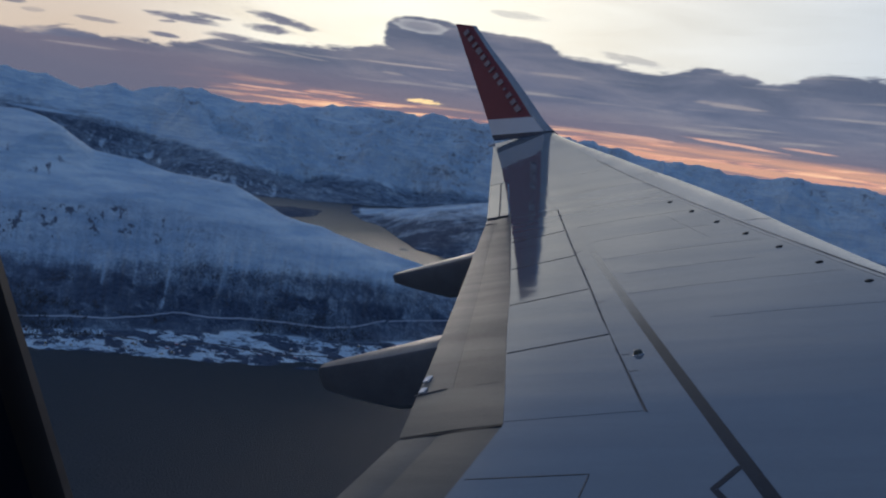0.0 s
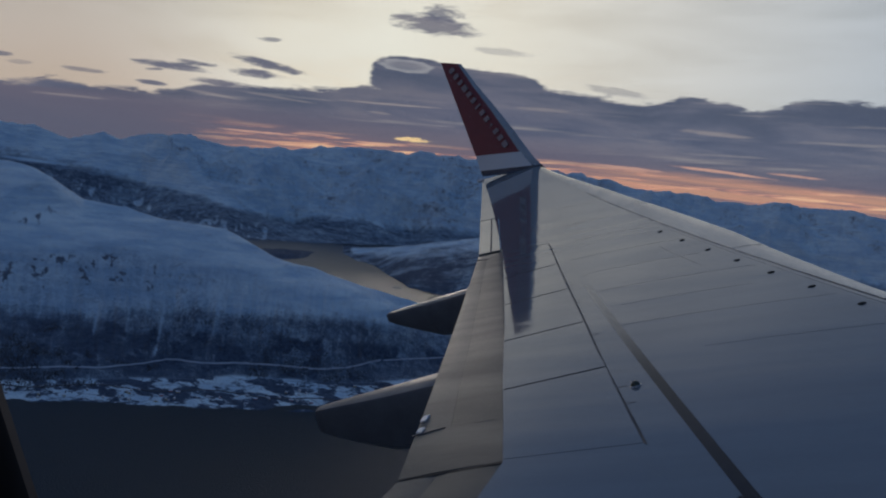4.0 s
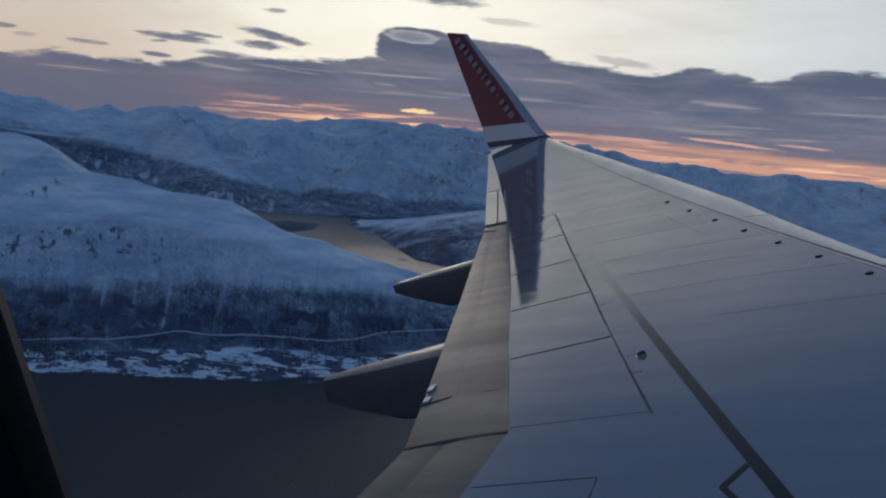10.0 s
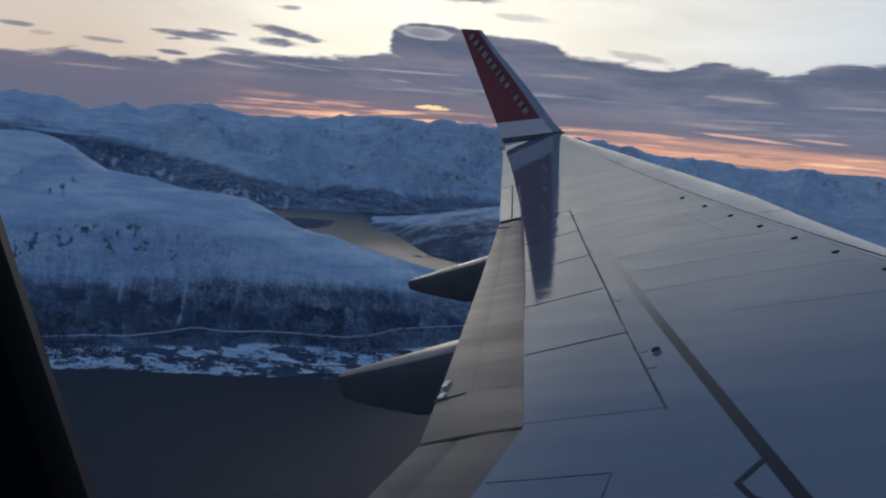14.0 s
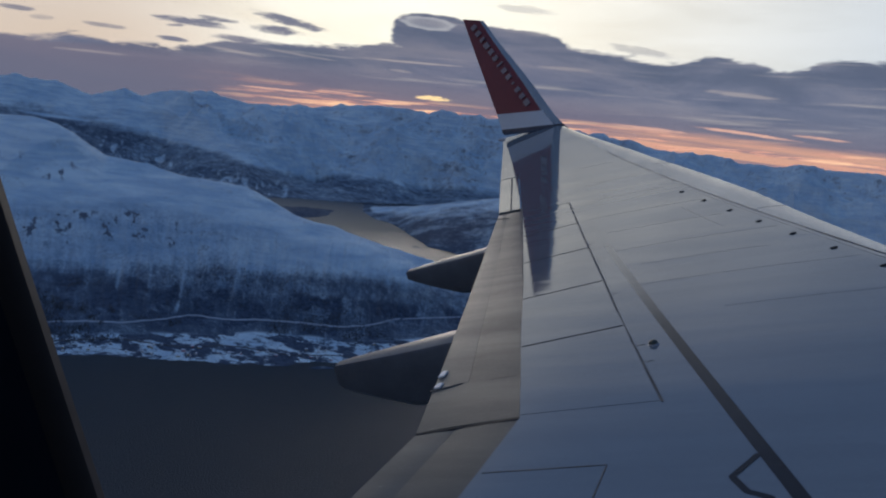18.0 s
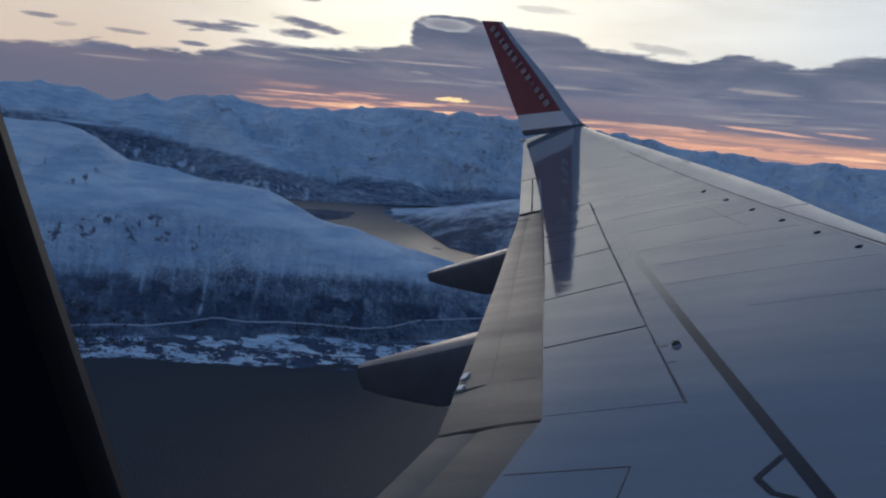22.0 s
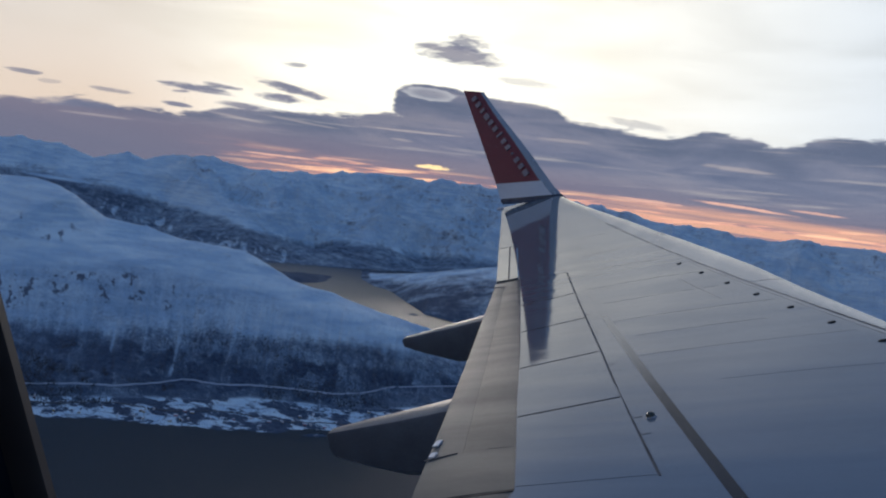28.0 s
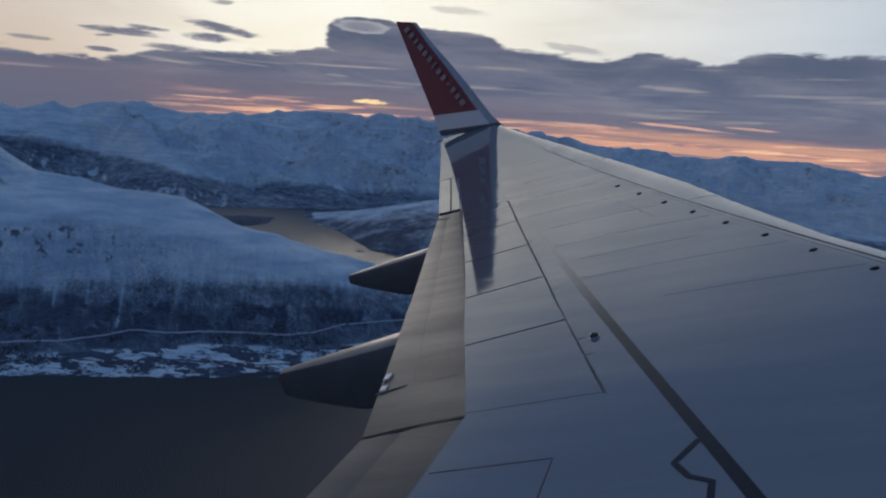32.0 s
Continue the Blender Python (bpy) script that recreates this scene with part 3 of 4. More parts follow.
ribbon("spar_seam", [(-3.46, 9.87), (-2.85, 8.25), (-2.23, 6.63), (-1.80, 5.48), (-1.52, 4.77), (-1.30, 4.21)], (0.015, 0.015), SEAM, wing, steps=8)
ribbon("panel_seam", [(-2.43, 5.27), (-1.80, 5.48)], 0.009, SEAM, wing, 0.0035)
for a, b, w in (((-2.83, 6.40), (-2.24, 6.61), 0.010), ((-3.23, 7.54), (-2.65, 7.74), 0.006), ((-3.62, 8.64), (-3.05, 8.80), 0.006), ((-3.98, 9.84), (-3.46, 9.87), 0.008)):
    ribbon("panel_seam", [a, b], w, SEAM, wing, 0.003)
ribbon("panel_seam", [(-1.99, 3.51), (-1.41, 3.55), (-1.34, 2.4)], 0.007, SEAM, wing)
ribbon("hinge_gap", [(-4.10, 9.98), (-3.45, 8.15), (-2.95, 6.75)], (0.035, 0.004), SEAM, wing, 0.003)
for x, y in ((-1.61, 5.07), (-1.50, 4.79), (-2.05, 6.22), (-2.44, 7.2), (-2.68, 7.85), (-3.35, 9.55)):
    ribbon("seam_tick", [(x - 0.03, y), (x + 0.035, y + 0.010)], 0.011, SEAM, wing, 0.001)
ribbon("walkway_stripe", [(-2.90, 8.75), (-2.27, 7.22), (-1.67, 5.77), (-1.305, 4.90), (-0.648, 3.34), (-0.22, 2.3)], (0.062, 0.060), STRIPE, wing, 0.0012)
ribbon("walkway_stripe", [(-0.79, 3.60), (-0.87, 3.41), (-0.80, 3.29), (-0.71, 3.24), (-0.69, 2.6)], 0.029, STRIPE, wing, 0.002)
for y, a, b, w in ((5.6, 0.35, 1.0, 0.004), (6.35, 0.12, 1.0, 0.006), (6.9, 0.2, 0.8, 0.004), (7.45, 0.1, 1.0, 0.005), (8.15, 0.15, 0.9, 0.004), (8.85, 0.1, 1.0, 0.006), (9.7, 0.2, 0.9, 0.005), (10.6, 0.25, 1.0, 0.006), (11.7, 0.3, 0.95, 0.006)):
    x0, x1 = spar_x(y), seam_x(y) - 0.12
    ribbon("plate_joint", [(x0 + (x1 - x0) * f, y + 0.05 * math.sin(f * 3)) for f in (a, a + (b - a) * 0.35, a + (b - a) * 0.7, b)], w * 0.8, JOINT, wing, 0.0011, steps=4)
ribbon("plate_joint", [(-1.98, 8.7), (-1.72, 8.2), (-1.45, 7.7)], 0.008, JOINT, wing, 0.0012, steps=4)
ribbon("plate_joint", [(-3.96, 10.88), (-3.46, 9.87)], 0.008, JOINT, wing)
for y in (9.34, 8.79, 8.235, 7.69, 7.15, 6.61, 6.06, 5.5):
    dome("vent", -0.581 - 0.5475 * (y - 6.606), y, 0.027, 0.009, GRILLE, wing, "dark round vent on the wing skin")
dome("cap_ring", -1.522, 5.066, 0.034, 0.007, METAL, wing, "thin metal ring round the filler cap", 20)
dome("filler_cap", -1.522, 5.066, 0.028, 0.030, CAP, wing, "dark green domed filler cap", 20)
ribbon("access_panel", [(-3.42, 12.15), (-2.98, 11.35)], 0.022, FLAP, wing, 0.0015)

# aileron, tip edge and flaps
strip_solid(lambda y: trail_x(y), lambda y: trail_x(y) + 0.285, 10.08, 12.15, 12, PAINT, "aileron", wing, -0.003, 0.03, "grey aileron")
strip_solid(lambda y: trail_x(y), lambda y: trail_x(y) + 0.298, 12.17, 15.5, 14, PAINT, "tip_edge", wing, 0.0, 0.03, "grey fixed rear edge of the wing tip")
ribbon("panel_seam", [(-4.27, 10.07), (-4.99, 12.15)], 0.016, SEAM, wing, 0.004)
ribbon("panel_seam", [(-4.42, 10.06), (-4.08, 10.06)], 0.02, SEAM, wing, 0.004)


def flap(ya, yb, da, db, name, label, notch=0.0):
    """A flap between two ends that slant by da and db from its rear edge to its hinge."""
    def at(q, f, up):
        y = ya + (yb - ya) * q + (da + (db - da) * q) * f
        a, b = trail_x(y), hinge_x(y) - 0.003
        return on_wing(a + (b - a) * f, y, up)

    def slab(q0, q1, f0, f1, steps, lift, thin, thick):
        rings = []
        for i in range(steps + 1):
            q = q0 + (q1 - q0) * i / steps
            top = [at(q, f0 + (f1 - f0) * j / 5, lift + 0.004 * math.sin(j / 5 * math.pi)) for j in range(6)]
            low = [p - Vector((0, 0, thin + (thick - thin) * j / 5)) for j, p in enumerate(top)]
            rings.append(top + low[::-1])
        return loft(rings)
    cut = max(0.0, (notch - ya) / (yb - ya))
    aft = part(name, *slab(cut, 1.0, 0.0, 0.40, 30, -0.008, 0.006, 0.04), FLAP_LIGHT, wing, label, True)
    part("flap_body", *slab(cut, 1.0, 0.405, 1.0, 40, -0.006, 0.04, 0.14), FLAP, aft, "brownish grey flap body", True)
    if cut:
        part("flap_end", *slab(0.0, cut, 0.0, 1.0, 6, -0.006, 0.006, 0.14), FLAP, aft, "brownish grey flap end", True)
    return aft


flap(4.018, 9.955, 0.135, 0.0, "outboard_flap", "brownish grey outboard flap, lighter along its rear edge", 4.66)
flap(-0.6, 3.985, 0.0, 0.125, "inboard_flap", "brownish grey inboard flap, lighter along its rear edge")
ribbon("flap_gap", [(-2.585, 4.002), (-2.035, 4.135)], (0.018, 0.030), GRILLE, wing, -0.003)
ribbon("flap_notch", [(-2.80, 4.62), (-2.62, 4.72)], 0.016, SEAM, wing, 0.0)
ribbon("flap_notch", [(-4.42, 9.80), (-4.16, 9.70)], 0.02, SEAM, wing, 0.0)
for y, w in ((4.70, 0.075), (4.90, 0.10)):
    ribbon("flap_bracket", [(trail_x(y) + 0.012, y), (trail_x(y) + 0.05, y + 0.005)], w, WHITE, wing, 0.004, "small white bracket on the flap", 3)


def fairing(y, tip_x, tip_top, tip_low, low_x, low_z):
    """A canoe-shaped fairing under the flap, with a flat blunt tail."""
    rings = []
    xt = trail_x(y)
    for i in range(15):
        x = (xt + 0.6) + (tip_x - xt - 0.6) * i / 14
        s = (x - tip_x) / (xt - tip_x)
        top = tip_top + (top_z(xt, y) - 0.115 - tip_top) * min(1, s) ** 0.8 - 0.2 * max(0.0, x - xt)
        low = tip_low + (low_z - tip_low) * min(1.0, (x - tip_x) / (low_x - tip_x)) ** 0.9
        w = 0.25 * min(1, 0.35 + 0.65 * max(0.0, s) ** 0.8)
        tall = top - low
        ring = []
        for side in (1, -1):
            half = [(0.0, top), (0.6 * w, top - 0.02 * tall), (0.95 * w, top - 0.07 * tall), (1.0 * w, top - 0.15 * tall), (1.0 * w, top - 0.62 * tall), (0.85 * w, low + 0.12 * tall), (0.4 * w, low + 0.02 * tall)]
            if side == -1:
                half = [(0.0, low)] + half[:0:-1]
            ring += [Vector((x, y - side * a, z)) for a, z in half]
        rings.append(ring)
    tip = rings[-1]
    c = sum(tip, Vector()) / len(tip)
    rings.append([c + (p - c) * 0.8 + Vector((-0.03, 0, 0)) for p in tip])
    return part("flap_track_fairing", *loft(rings), FAIRING, wing, "dark grey canoe-shaped flap track fairing", True)


fairing(6.2, -4.525, -1.07, -1.31, -3.84, -1.56)
fairing(9.0, -5.23, -0.67, -0.80, -4.58, -1.10)


# winglet
def winglet_edge(v):
    """Rear and front edge of the winglet, v from 0 at its root to 1 at its tip."""
    if v < 0:
        return Vector((-6.24, 15.43 + 0.8 * v, 0.83 + 0.6 * v)), Vector((-5.05 - 0.1 * v, 15.46 + 0.8 * v, 0.60 + 0.6 * v))
    rear = Vector((float(np.interp(v, [0, 0.163, 1], [-6.26, -6.31, -6.65])), float(np.interp(v, [0, 0.163, 1], [15.43, 15.54, 16.08])), 0.83 + 2.34 * v))
    front = Vector((float(np.interp(v, [0, 0.11, 0.22, 0.37, 0.55, 0.79, 1], [-5.07, -5.24, -5.36, -5.52, -5.73, -6.03, -6.26])), float(np.interp(v, [0, 1], [15.46, 16.07])), 0.60 + 2.4 * v))
    return rear, front


def winglet_piece(name, v0, v1, s0, s1, mat, label, steps=10):
    rings = []
    for i in range(steps + 1):
        a, b = winglet_edge(v0 + (v1 - v0) * i / steps)
        th = 0.03 * (b - a).length
        near, away = [], []
        for j in range(9):
            s = s0 + (s1 - s0) * j / 8
            t = th * min(1.0, 0.12 + 1.6 * s) * min(1.0, max(0.0, 1 - s) * 5) ** 0.5 + 0.003
            q = a + (b - a) * s
            near.append(q + Vector((0, -t, 0)))
            away.append(q + Vector((0, t, 0)))
        rings.append(near + away[::-1])
    return part(name, *loft(rings), mat, winglet, label)


winglet = new("winglet")
winglet.parent = wing
tagged(winglet, "upswept red winglet with white root band")
# the root's dark tone is the wing's reflection put into its colour
winglet_piece("winglet_root", -0.05, 0.035, 0.0, 1.0, ROOT_REFLECT, "dark root band", 6)
winglet_piece("winglet_white_band", 0.035, 0.163, 0.0, 0.86, WHITE, "white band", 5)
winglet_piece("winglet_panel", 0.163, 1.0, 0.0, 0.83, RED, "red painted winglet panel", 16)
winglet_piece("winglet_nose", 0.035, 0.163, 0.86, 1.0, METAL, "bare metal front edge", 5)
winglet_piece("winglet_nose", 0.163, 1.0, 0.83, 1.0, METAL, "bare metal front edge", 16)
# the lettering on the red panel, kept as plain bars
first, last = Vector((-6.45, 16.02, 2.93)), Vector((-5.70, 15.60, 1.25))
down = (last - first).normalized()
side = Vector((0.91, 0, 0.40))
for i, wide in enumerate((0.8, 0.8, 0.55, 1.1, 0.8, 0.8, 0.35, 0.8, 0.8, 0.3, 0.75, 0.8, 1.1)):
    c = first + (last - first) * (i / 12.0) + Vector((0, -0.045 - 0.0015 * i, 0))
    tall = (0.068 if i not in (6,) else 0.085) if i != 9 else 0.03
    q = [c + down * 0.055 * wide * p + side * tall * r for p, r in ((-0.95, -0.8), (0.95, -0.8), (0.95, 0.8), (-0.95, 0.8))]
    part("letter_bar", q + [p + Vector((0, 0.03, 0)) for p in q], [(0, 1, 2, 3), (7, 6, 5, 4), (0, 4, 5, 1), (1, 5, 6, 2), (2, 6, 7, 3), (3, 7, 4, 0)], LETTER, winglet, "pale lettering bar")
# light on the tip's rear corner
tip_c = Vector((-6.33, 15.42, 0.74))
rings = [[tip_c + Vector((-0.05 * k2, 0.03 * f * math.cos(a), 0.03 * f * math.sin(a))) for a in (2 * math.pi * j / 10 for j in range(10))] for k2, f in ((-1.5, 1), (0, 1), (0.7, 0.75), (1.0, 0.3))]
part("tip_light", *loft(rings), WHITE, wing, "small pale tip light", True)

# ---- fuselage and window ----


def outline(scale, y, n=48):
    pts = []
    for j in range(n):
        a = 2 * math.pi * j / n
        ca, sa = math.cos(a), math.sin(a)
        pts.append(Vector((-0.057 + 0.15 * scale * math.copysign(abs(ca) ** 0.45, ca), y, 0.21 * scale * math.copysign(abs(sa) ** 0.45, sa))))
    return pts


hull = thing("fuselage", "dark inside of an airliner cabin round an oval window", "aircraft cabin", kind="structure")
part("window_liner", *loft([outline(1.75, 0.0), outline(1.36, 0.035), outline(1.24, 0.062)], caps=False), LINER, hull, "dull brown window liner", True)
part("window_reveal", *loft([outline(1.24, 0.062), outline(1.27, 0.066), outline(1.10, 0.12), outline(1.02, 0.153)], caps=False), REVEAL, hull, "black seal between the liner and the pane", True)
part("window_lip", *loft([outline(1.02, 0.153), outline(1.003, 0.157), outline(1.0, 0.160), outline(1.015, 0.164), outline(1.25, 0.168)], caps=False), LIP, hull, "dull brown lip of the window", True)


def side_panel(y, scale, mat, name, label):
    ring = outline(scale, y)
    outer = []
    for p in ring:
        v = Vector((p.x + 0.057, 0, p.z))
        m = max(abs(v.x) / 0.6, abs(v.z) / 0.55)
        outer.append(Vector((v.x / m, y, v.z / m)))
    verts, faces = loft([ring, outer, [p + Vector((0, 0.015, 0)) for p in outer], [p + Vector((0, 0.015, 0)) for p in ring]], caps=False)
    return part(name, verts, faces, mat, hull, label)


pane = outline(1.2, 0.1655)
part("window_pane", pane + [p + Vector((0, 0.002, 0)) for p in pane], [tuple(range(48)), tuple(range(95, 47, -1))] + [(j, (j + 1) % 48, 48 + (j + 1) % 48, 48 + j) for j in range(48)], PANE, hull, "clear acrylic pane with a faint blue haze added")
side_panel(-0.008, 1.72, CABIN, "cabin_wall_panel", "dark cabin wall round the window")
side_panel(0.165, 1.24, HULL, "outer_skin", "white outer skin round the window")
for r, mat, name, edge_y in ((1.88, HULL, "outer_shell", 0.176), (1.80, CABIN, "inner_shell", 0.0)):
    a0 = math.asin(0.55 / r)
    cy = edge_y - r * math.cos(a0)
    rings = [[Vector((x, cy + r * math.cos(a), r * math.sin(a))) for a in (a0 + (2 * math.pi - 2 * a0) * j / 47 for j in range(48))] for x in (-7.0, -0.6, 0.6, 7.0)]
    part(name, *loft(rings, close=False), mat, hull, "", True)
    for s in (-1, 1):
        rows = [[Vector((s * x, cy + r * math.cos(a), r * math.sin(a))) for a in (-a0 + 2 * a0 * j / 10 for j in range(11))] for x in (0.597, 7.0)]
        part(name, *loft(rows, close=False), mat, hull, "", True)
    for x in (-7.0, 7.0):
        disc = [Vector((x, cy + r * math.cos(a), r * math.sin(a))) for a in (2 * math.pi * j / 32 for j in range(32))]
        part("bulkhead", disc + [p + Vector((0.05, 0, 0)) for p in disc], [tuple(range(32)), tuple(range(63, 31, -1))], CABIN, hull)


# ---- land and water ----
table = np.random.RandomState(7).rand(256, 256)


def lattice(x, y):
    xi, yi = np.floor(x).astype(int), np.floor(y).astype(int)
    fx, fy = x - xi, y - yi
    fx, fy = fx * fx * (3 - 2 * fx), fy * fy * (3 - 2 * fy)
    g = lambda i, j: table[i & 255, j & 255]
    return (g(xi, yi) * (1 - fx) + g(xi + 1, yi) * fx) * (1 - fy) + (g(xi, yi + 1) * (1 - fx) + g(xi + 1, yi + 1) * fx) * fy


def fbm(x, y, size, octaves=5, rough=0.5, ridged=False):
    total, amp, norm = 0.0, 1.0, 0.0
    for o in range(octaves):
        v = lattice(x / size * 2 ** o + 17.3 * o, y / size * 2 ** o + 5.1 * o)
        if ridged:
            v = 1 - np.abs(2 * v - 1)
        total, norm = total + amp * v, norm + amp
        amp *= rough
    return total / norm


def smooth(v, lo, hi):
    t = np.clip((v - lo) / (hi - lo), 0, 1)
    return t * t * (3 - 2 * t)


def by_az(az, *pairs):
    """A value that follows the heading, through (heading, value) pairs."""
    a, v = zip(*sorted(pairs))
    return np.interp(az, a, v)


def reach(el, z=0.0):
    """How far off a place of height z lies that is seen el degrees under the horizon."""
    return (HIGH - z) / np.tan(np.radians(-el))


def shore_r(az):
    """How far off the near shore runs, by heading."""
    wob = 30 * (fbm(az * 9, az * 0 + 3, 10, 5, 0.6) - 0.5)
    el = by_az(az, (-60, -9.8), (10, -10.2), (18, -11.4), (22.9, -12.6), (26.4, -13.5), (30, -14.2), (32.2, -14.5), (33.6, -14.8), (37.1, -14.9), (40.6, -14.95), (43.9, -14.85), (47.4, -14.8), (70, -14.7))
    return reach(el) + wob


def near_lines(az):
    """Distance, height and roundness of the lines that shape the near mountain: shore, flats, road, wood edge, brow, terrace, crest."""
    rs = shore_r(az)
    fade = smooth(az, 12, 22)
    e_flat = by_az(az, (15, -10.8), (23, -11.8), (26.6, -12.5), (28.7, -12.76), (32, -12.85), (35.6, -12.9), (37.3, -13.16), (40.7, -13.34), (44, -13.56), (47.8, -13.76), (60, -13.8))
    e_road = by_az(az, (15, -9.8), (23.1, -10.6), (24.6, -10.9), (26.7, -11.3), (28.5, -11.9), (35, -12.1), (39.5, -12.1), (43.4, -12.8), (48, -13.0), (60, -13.1))
    e_wood = by_az(az, (15, -8.9), (22, -9.3), (25.5, -8.75), (27.8, -8.5), (30.7, -8.6), (34.2, -8.9), (41, -9.15), (44.3, -9.45), (47.5, -9.75), (60, -9.4))
    e_brow = by_az(az, (15, -8.6), (23, -8.5), (26.4, -7.7), (29, -7.1), (32.7, -6.45), (36.2, -5.95), (39.7, -5.6), (43.7, -5.4), (46.5, -5.4), (49, -5.75), (50.7, -6.2), (60, -6.4))
    e_crest = by_az(az, (13, -8.8), (18, -8.4), (22, -8.0), (23.9, -7.3), (25, -6.95), (26.5, -6.65), (28, -6.33), (29.5, -5.96), (31, -5.6), (32.4, -5.48), (33.9, -5.14), (35, -4.55), (36.1, -4.1), (37.1, -3.82), (38.9, -3.69), (39.9, -3.45), (41.2, -3.29), (42.9, -2.95), (45.2, -2.8), (46.2, -2.25), (47.1, -1.64), (48, -1.26), (49.3, -1.0), (51, -1.08), (56, -0.6), (62, -0.9))
    r_crest = by_az(az, (14, 1560), (22, 1500), (25, 1430), (29, 1430), (33, 1480), (38, 1600), (45, 1720), (51, 1800), (60, 1850))
    r_brow = by_az(az, (14, 1470), (22, 1440), (26, 1350), (30, 1340), (33, 1370), (40, 1420), (50, 1410), (60, 1400))
    r_wood = by_az(az, (14, 1400), (22, 1380), (26, 1290), (29, 1245), (33, 1225), (60, 1215))
    r_flat, r_road = reach(e_flat, 6.0), reach(e_road, 17.0)
    rise = [(rs, 0 * az, 3.0), (r_flat, 6 + 0 * az, 5.0), (r_road, 17 + 0 * az, 6.0)]
    for r, e, w in ((r_wood, e_wood, 22.0), (r_brow, e_brow, 16.0), (r_crest, e_crest, 14.0)):
        rise.append((r, fade * (HIGH + r * np.tan(np.radians(e))), w))
    return rise


def soft_step(d, w):
    """Zero below, d above, with a rounded bend w wide."""
    return w * np.logaddexp(0.0, d / w)


def spur(v, az, at, sway, seed, rise, fall):
    """A ridge crossing the range: climbs gently, breaks off behind."""
    d = v - (at + sway * (fbm(az * 10, az * 0 + seed, 60, 4, 0.5) - 0.5))
    return np.where(d < 0, np.exp(d / rise), np.exp(-d / fall))


def e_band(az):
    """The brow of the near mountain, in degrees under the horizon."""
    return by_az(az, (23, -8.5), (29, -7.1), (36, -5.95), (44, -5.4), (50, -6.1), (60, -6.4))


def land(az, r):
    """Height, wood cover, bare rock and shore flats of the ground at a heading and a distance."""
    x, y = -r * np.sin(np.radians(az)), r * np.cos(np.radians(az))
    lines = near_lines(az)
    rs, rc, zc = lines[0][0], lines[-1][0], lines[-1][1]
    (r_flat, _, _), (r_wood, _, _), (r_brow, _, _) = lines[1], lines[3], lines[4]
    u = (r - rs) / (rc - rs)
    # the near mountain: slopes joined by rounded bends
    near, slope = 0.0 * az, 0.0 * az
    for (r0, z0, w0), (r1, z1, w1) in zip(lines, lines[1:]):
        nxt = (z1 - z0) / np.maximum(r1 - r0, 20)
        near, slope = near + (nxt - slope) * soft_step(r - r0, w0), nxt
    near = near - (slope + (zc + 14) / (0.26 * rc)) * soft_step(r - rc, 14.0)
    steep_part = smooth(r, r_flat + 15, r_flat + 70)
    calm = 1 - smooth(u, 1.05, 1.5)
    high = smooth(r, r_wood - 20, r_brow + 30) * calm
    wx, wy = x + 90 * (fbm(x, y, 190, 3) - 0.5), y + 90 * (fbm(x + 500, y, 190, 3) - 0.5)
    near = near + high * ((fbm(wx, wy, 330, 4, 0.45) - 0.5) * 30 + (fbm(wx, wy, 95, 5, 0.5) - 0.5) * 13) * (1 - 0.6 * smooth(u, 0.85, 1.0))
    gully = fbm(az * 60, r * 0.10, 30, 4, 0.55, True) - 0.5
    near = near + gully * 8 * steep_part * (1 - smooth(r, r_wood + 60, r_brow + 60))
    near = near + (fbm(x, y, 60, 5, 0.55) - 0.5) * 7 * steep_part * calm
    # a rib that comes down from the summit and parts its two faces
    rib = np.interp(r, [1430, 1560, 1690, 1790], [51.5, 49.0, 46.9, 47.3]) + 0.8 * (fbm(r, r * 0 + 4, 60, 3) - 0.5)
    d = az - rib
    near = near + 20 * np.where(d > 0, np.exp(-d / 3.2), np.exp(d / 1.3)) * smooth(r, 1420, 1520) * (1 - smooth(r, 1600, 1750)) * calm
    scoop = np.exp(-(((az - 42.5) / 3.6) ** 2)) * np.exp(-(((r - 1600 + 9 * (az - 42.5)) / 75) ** 2))
    near = near - 11 * scoop * calm
    near = np.where(r < rs - 2, -6, np.maximum(near, -12))
    # low hill across the strait
    lo = reach(by_az(az, (12, -7.4), (17, -7.2), (21, -6.8), (23.6, -6.6), (25.1, -6.46), (26.4, -5.8), (27.6, -5.2), (28.7, -5.04), (29.5, -4.69), (30, -4.5))) + 60 * (fbm(az * 9, az * 0 + 12, 12, 4) - 0.5)
    tall = by_az(az, (-8, 0), (6, 60), (17, 125), (20.8, 124), (22.6, 98), (24.4, 74), (26.1, 44), (27.5, 22), (28.6, 11), (29.4, 3), (29.9, -8))
    q = np.clip((r - lo) / (3560 - lo), 0, 1)
    hill = tall * np.sin(np.pi * q ** 1.15) ** 0.8 * (0.78 + 0.44 * fbm(x, y, 300, 5, 0.5)) - 4 * (1 - smooth(q, 0.0, 0.02))
    # wooded point on the inlet's shore, a skerry, a bar off the near shore
    point = 17 * np.exp(-np.abs((az - 33.8 + (r - 2860) * 0.002) / 1.75) ** 4 - np.abs((r - 2870 + 60 * (az - 33.3)) / 135) ** 4) * (0.5 + 0.9 * fbm(x, y, 70, 4)) - 2.5
    skerry = 5.5 * np.exp(-(((az - 25.9) / 0.35) ** 2) - (((r - 2285) / 16) ** 2)) - 2.0
    bar = 4.5 * np.exp(-(((az - 31.0) / 0.95) ** 2) - (((r - 989 + 6 * (az - 31.0)) / 4.0) ** 2)) - 2.0
    spit = np.maximum(np.maximum(point, skerry), bar)
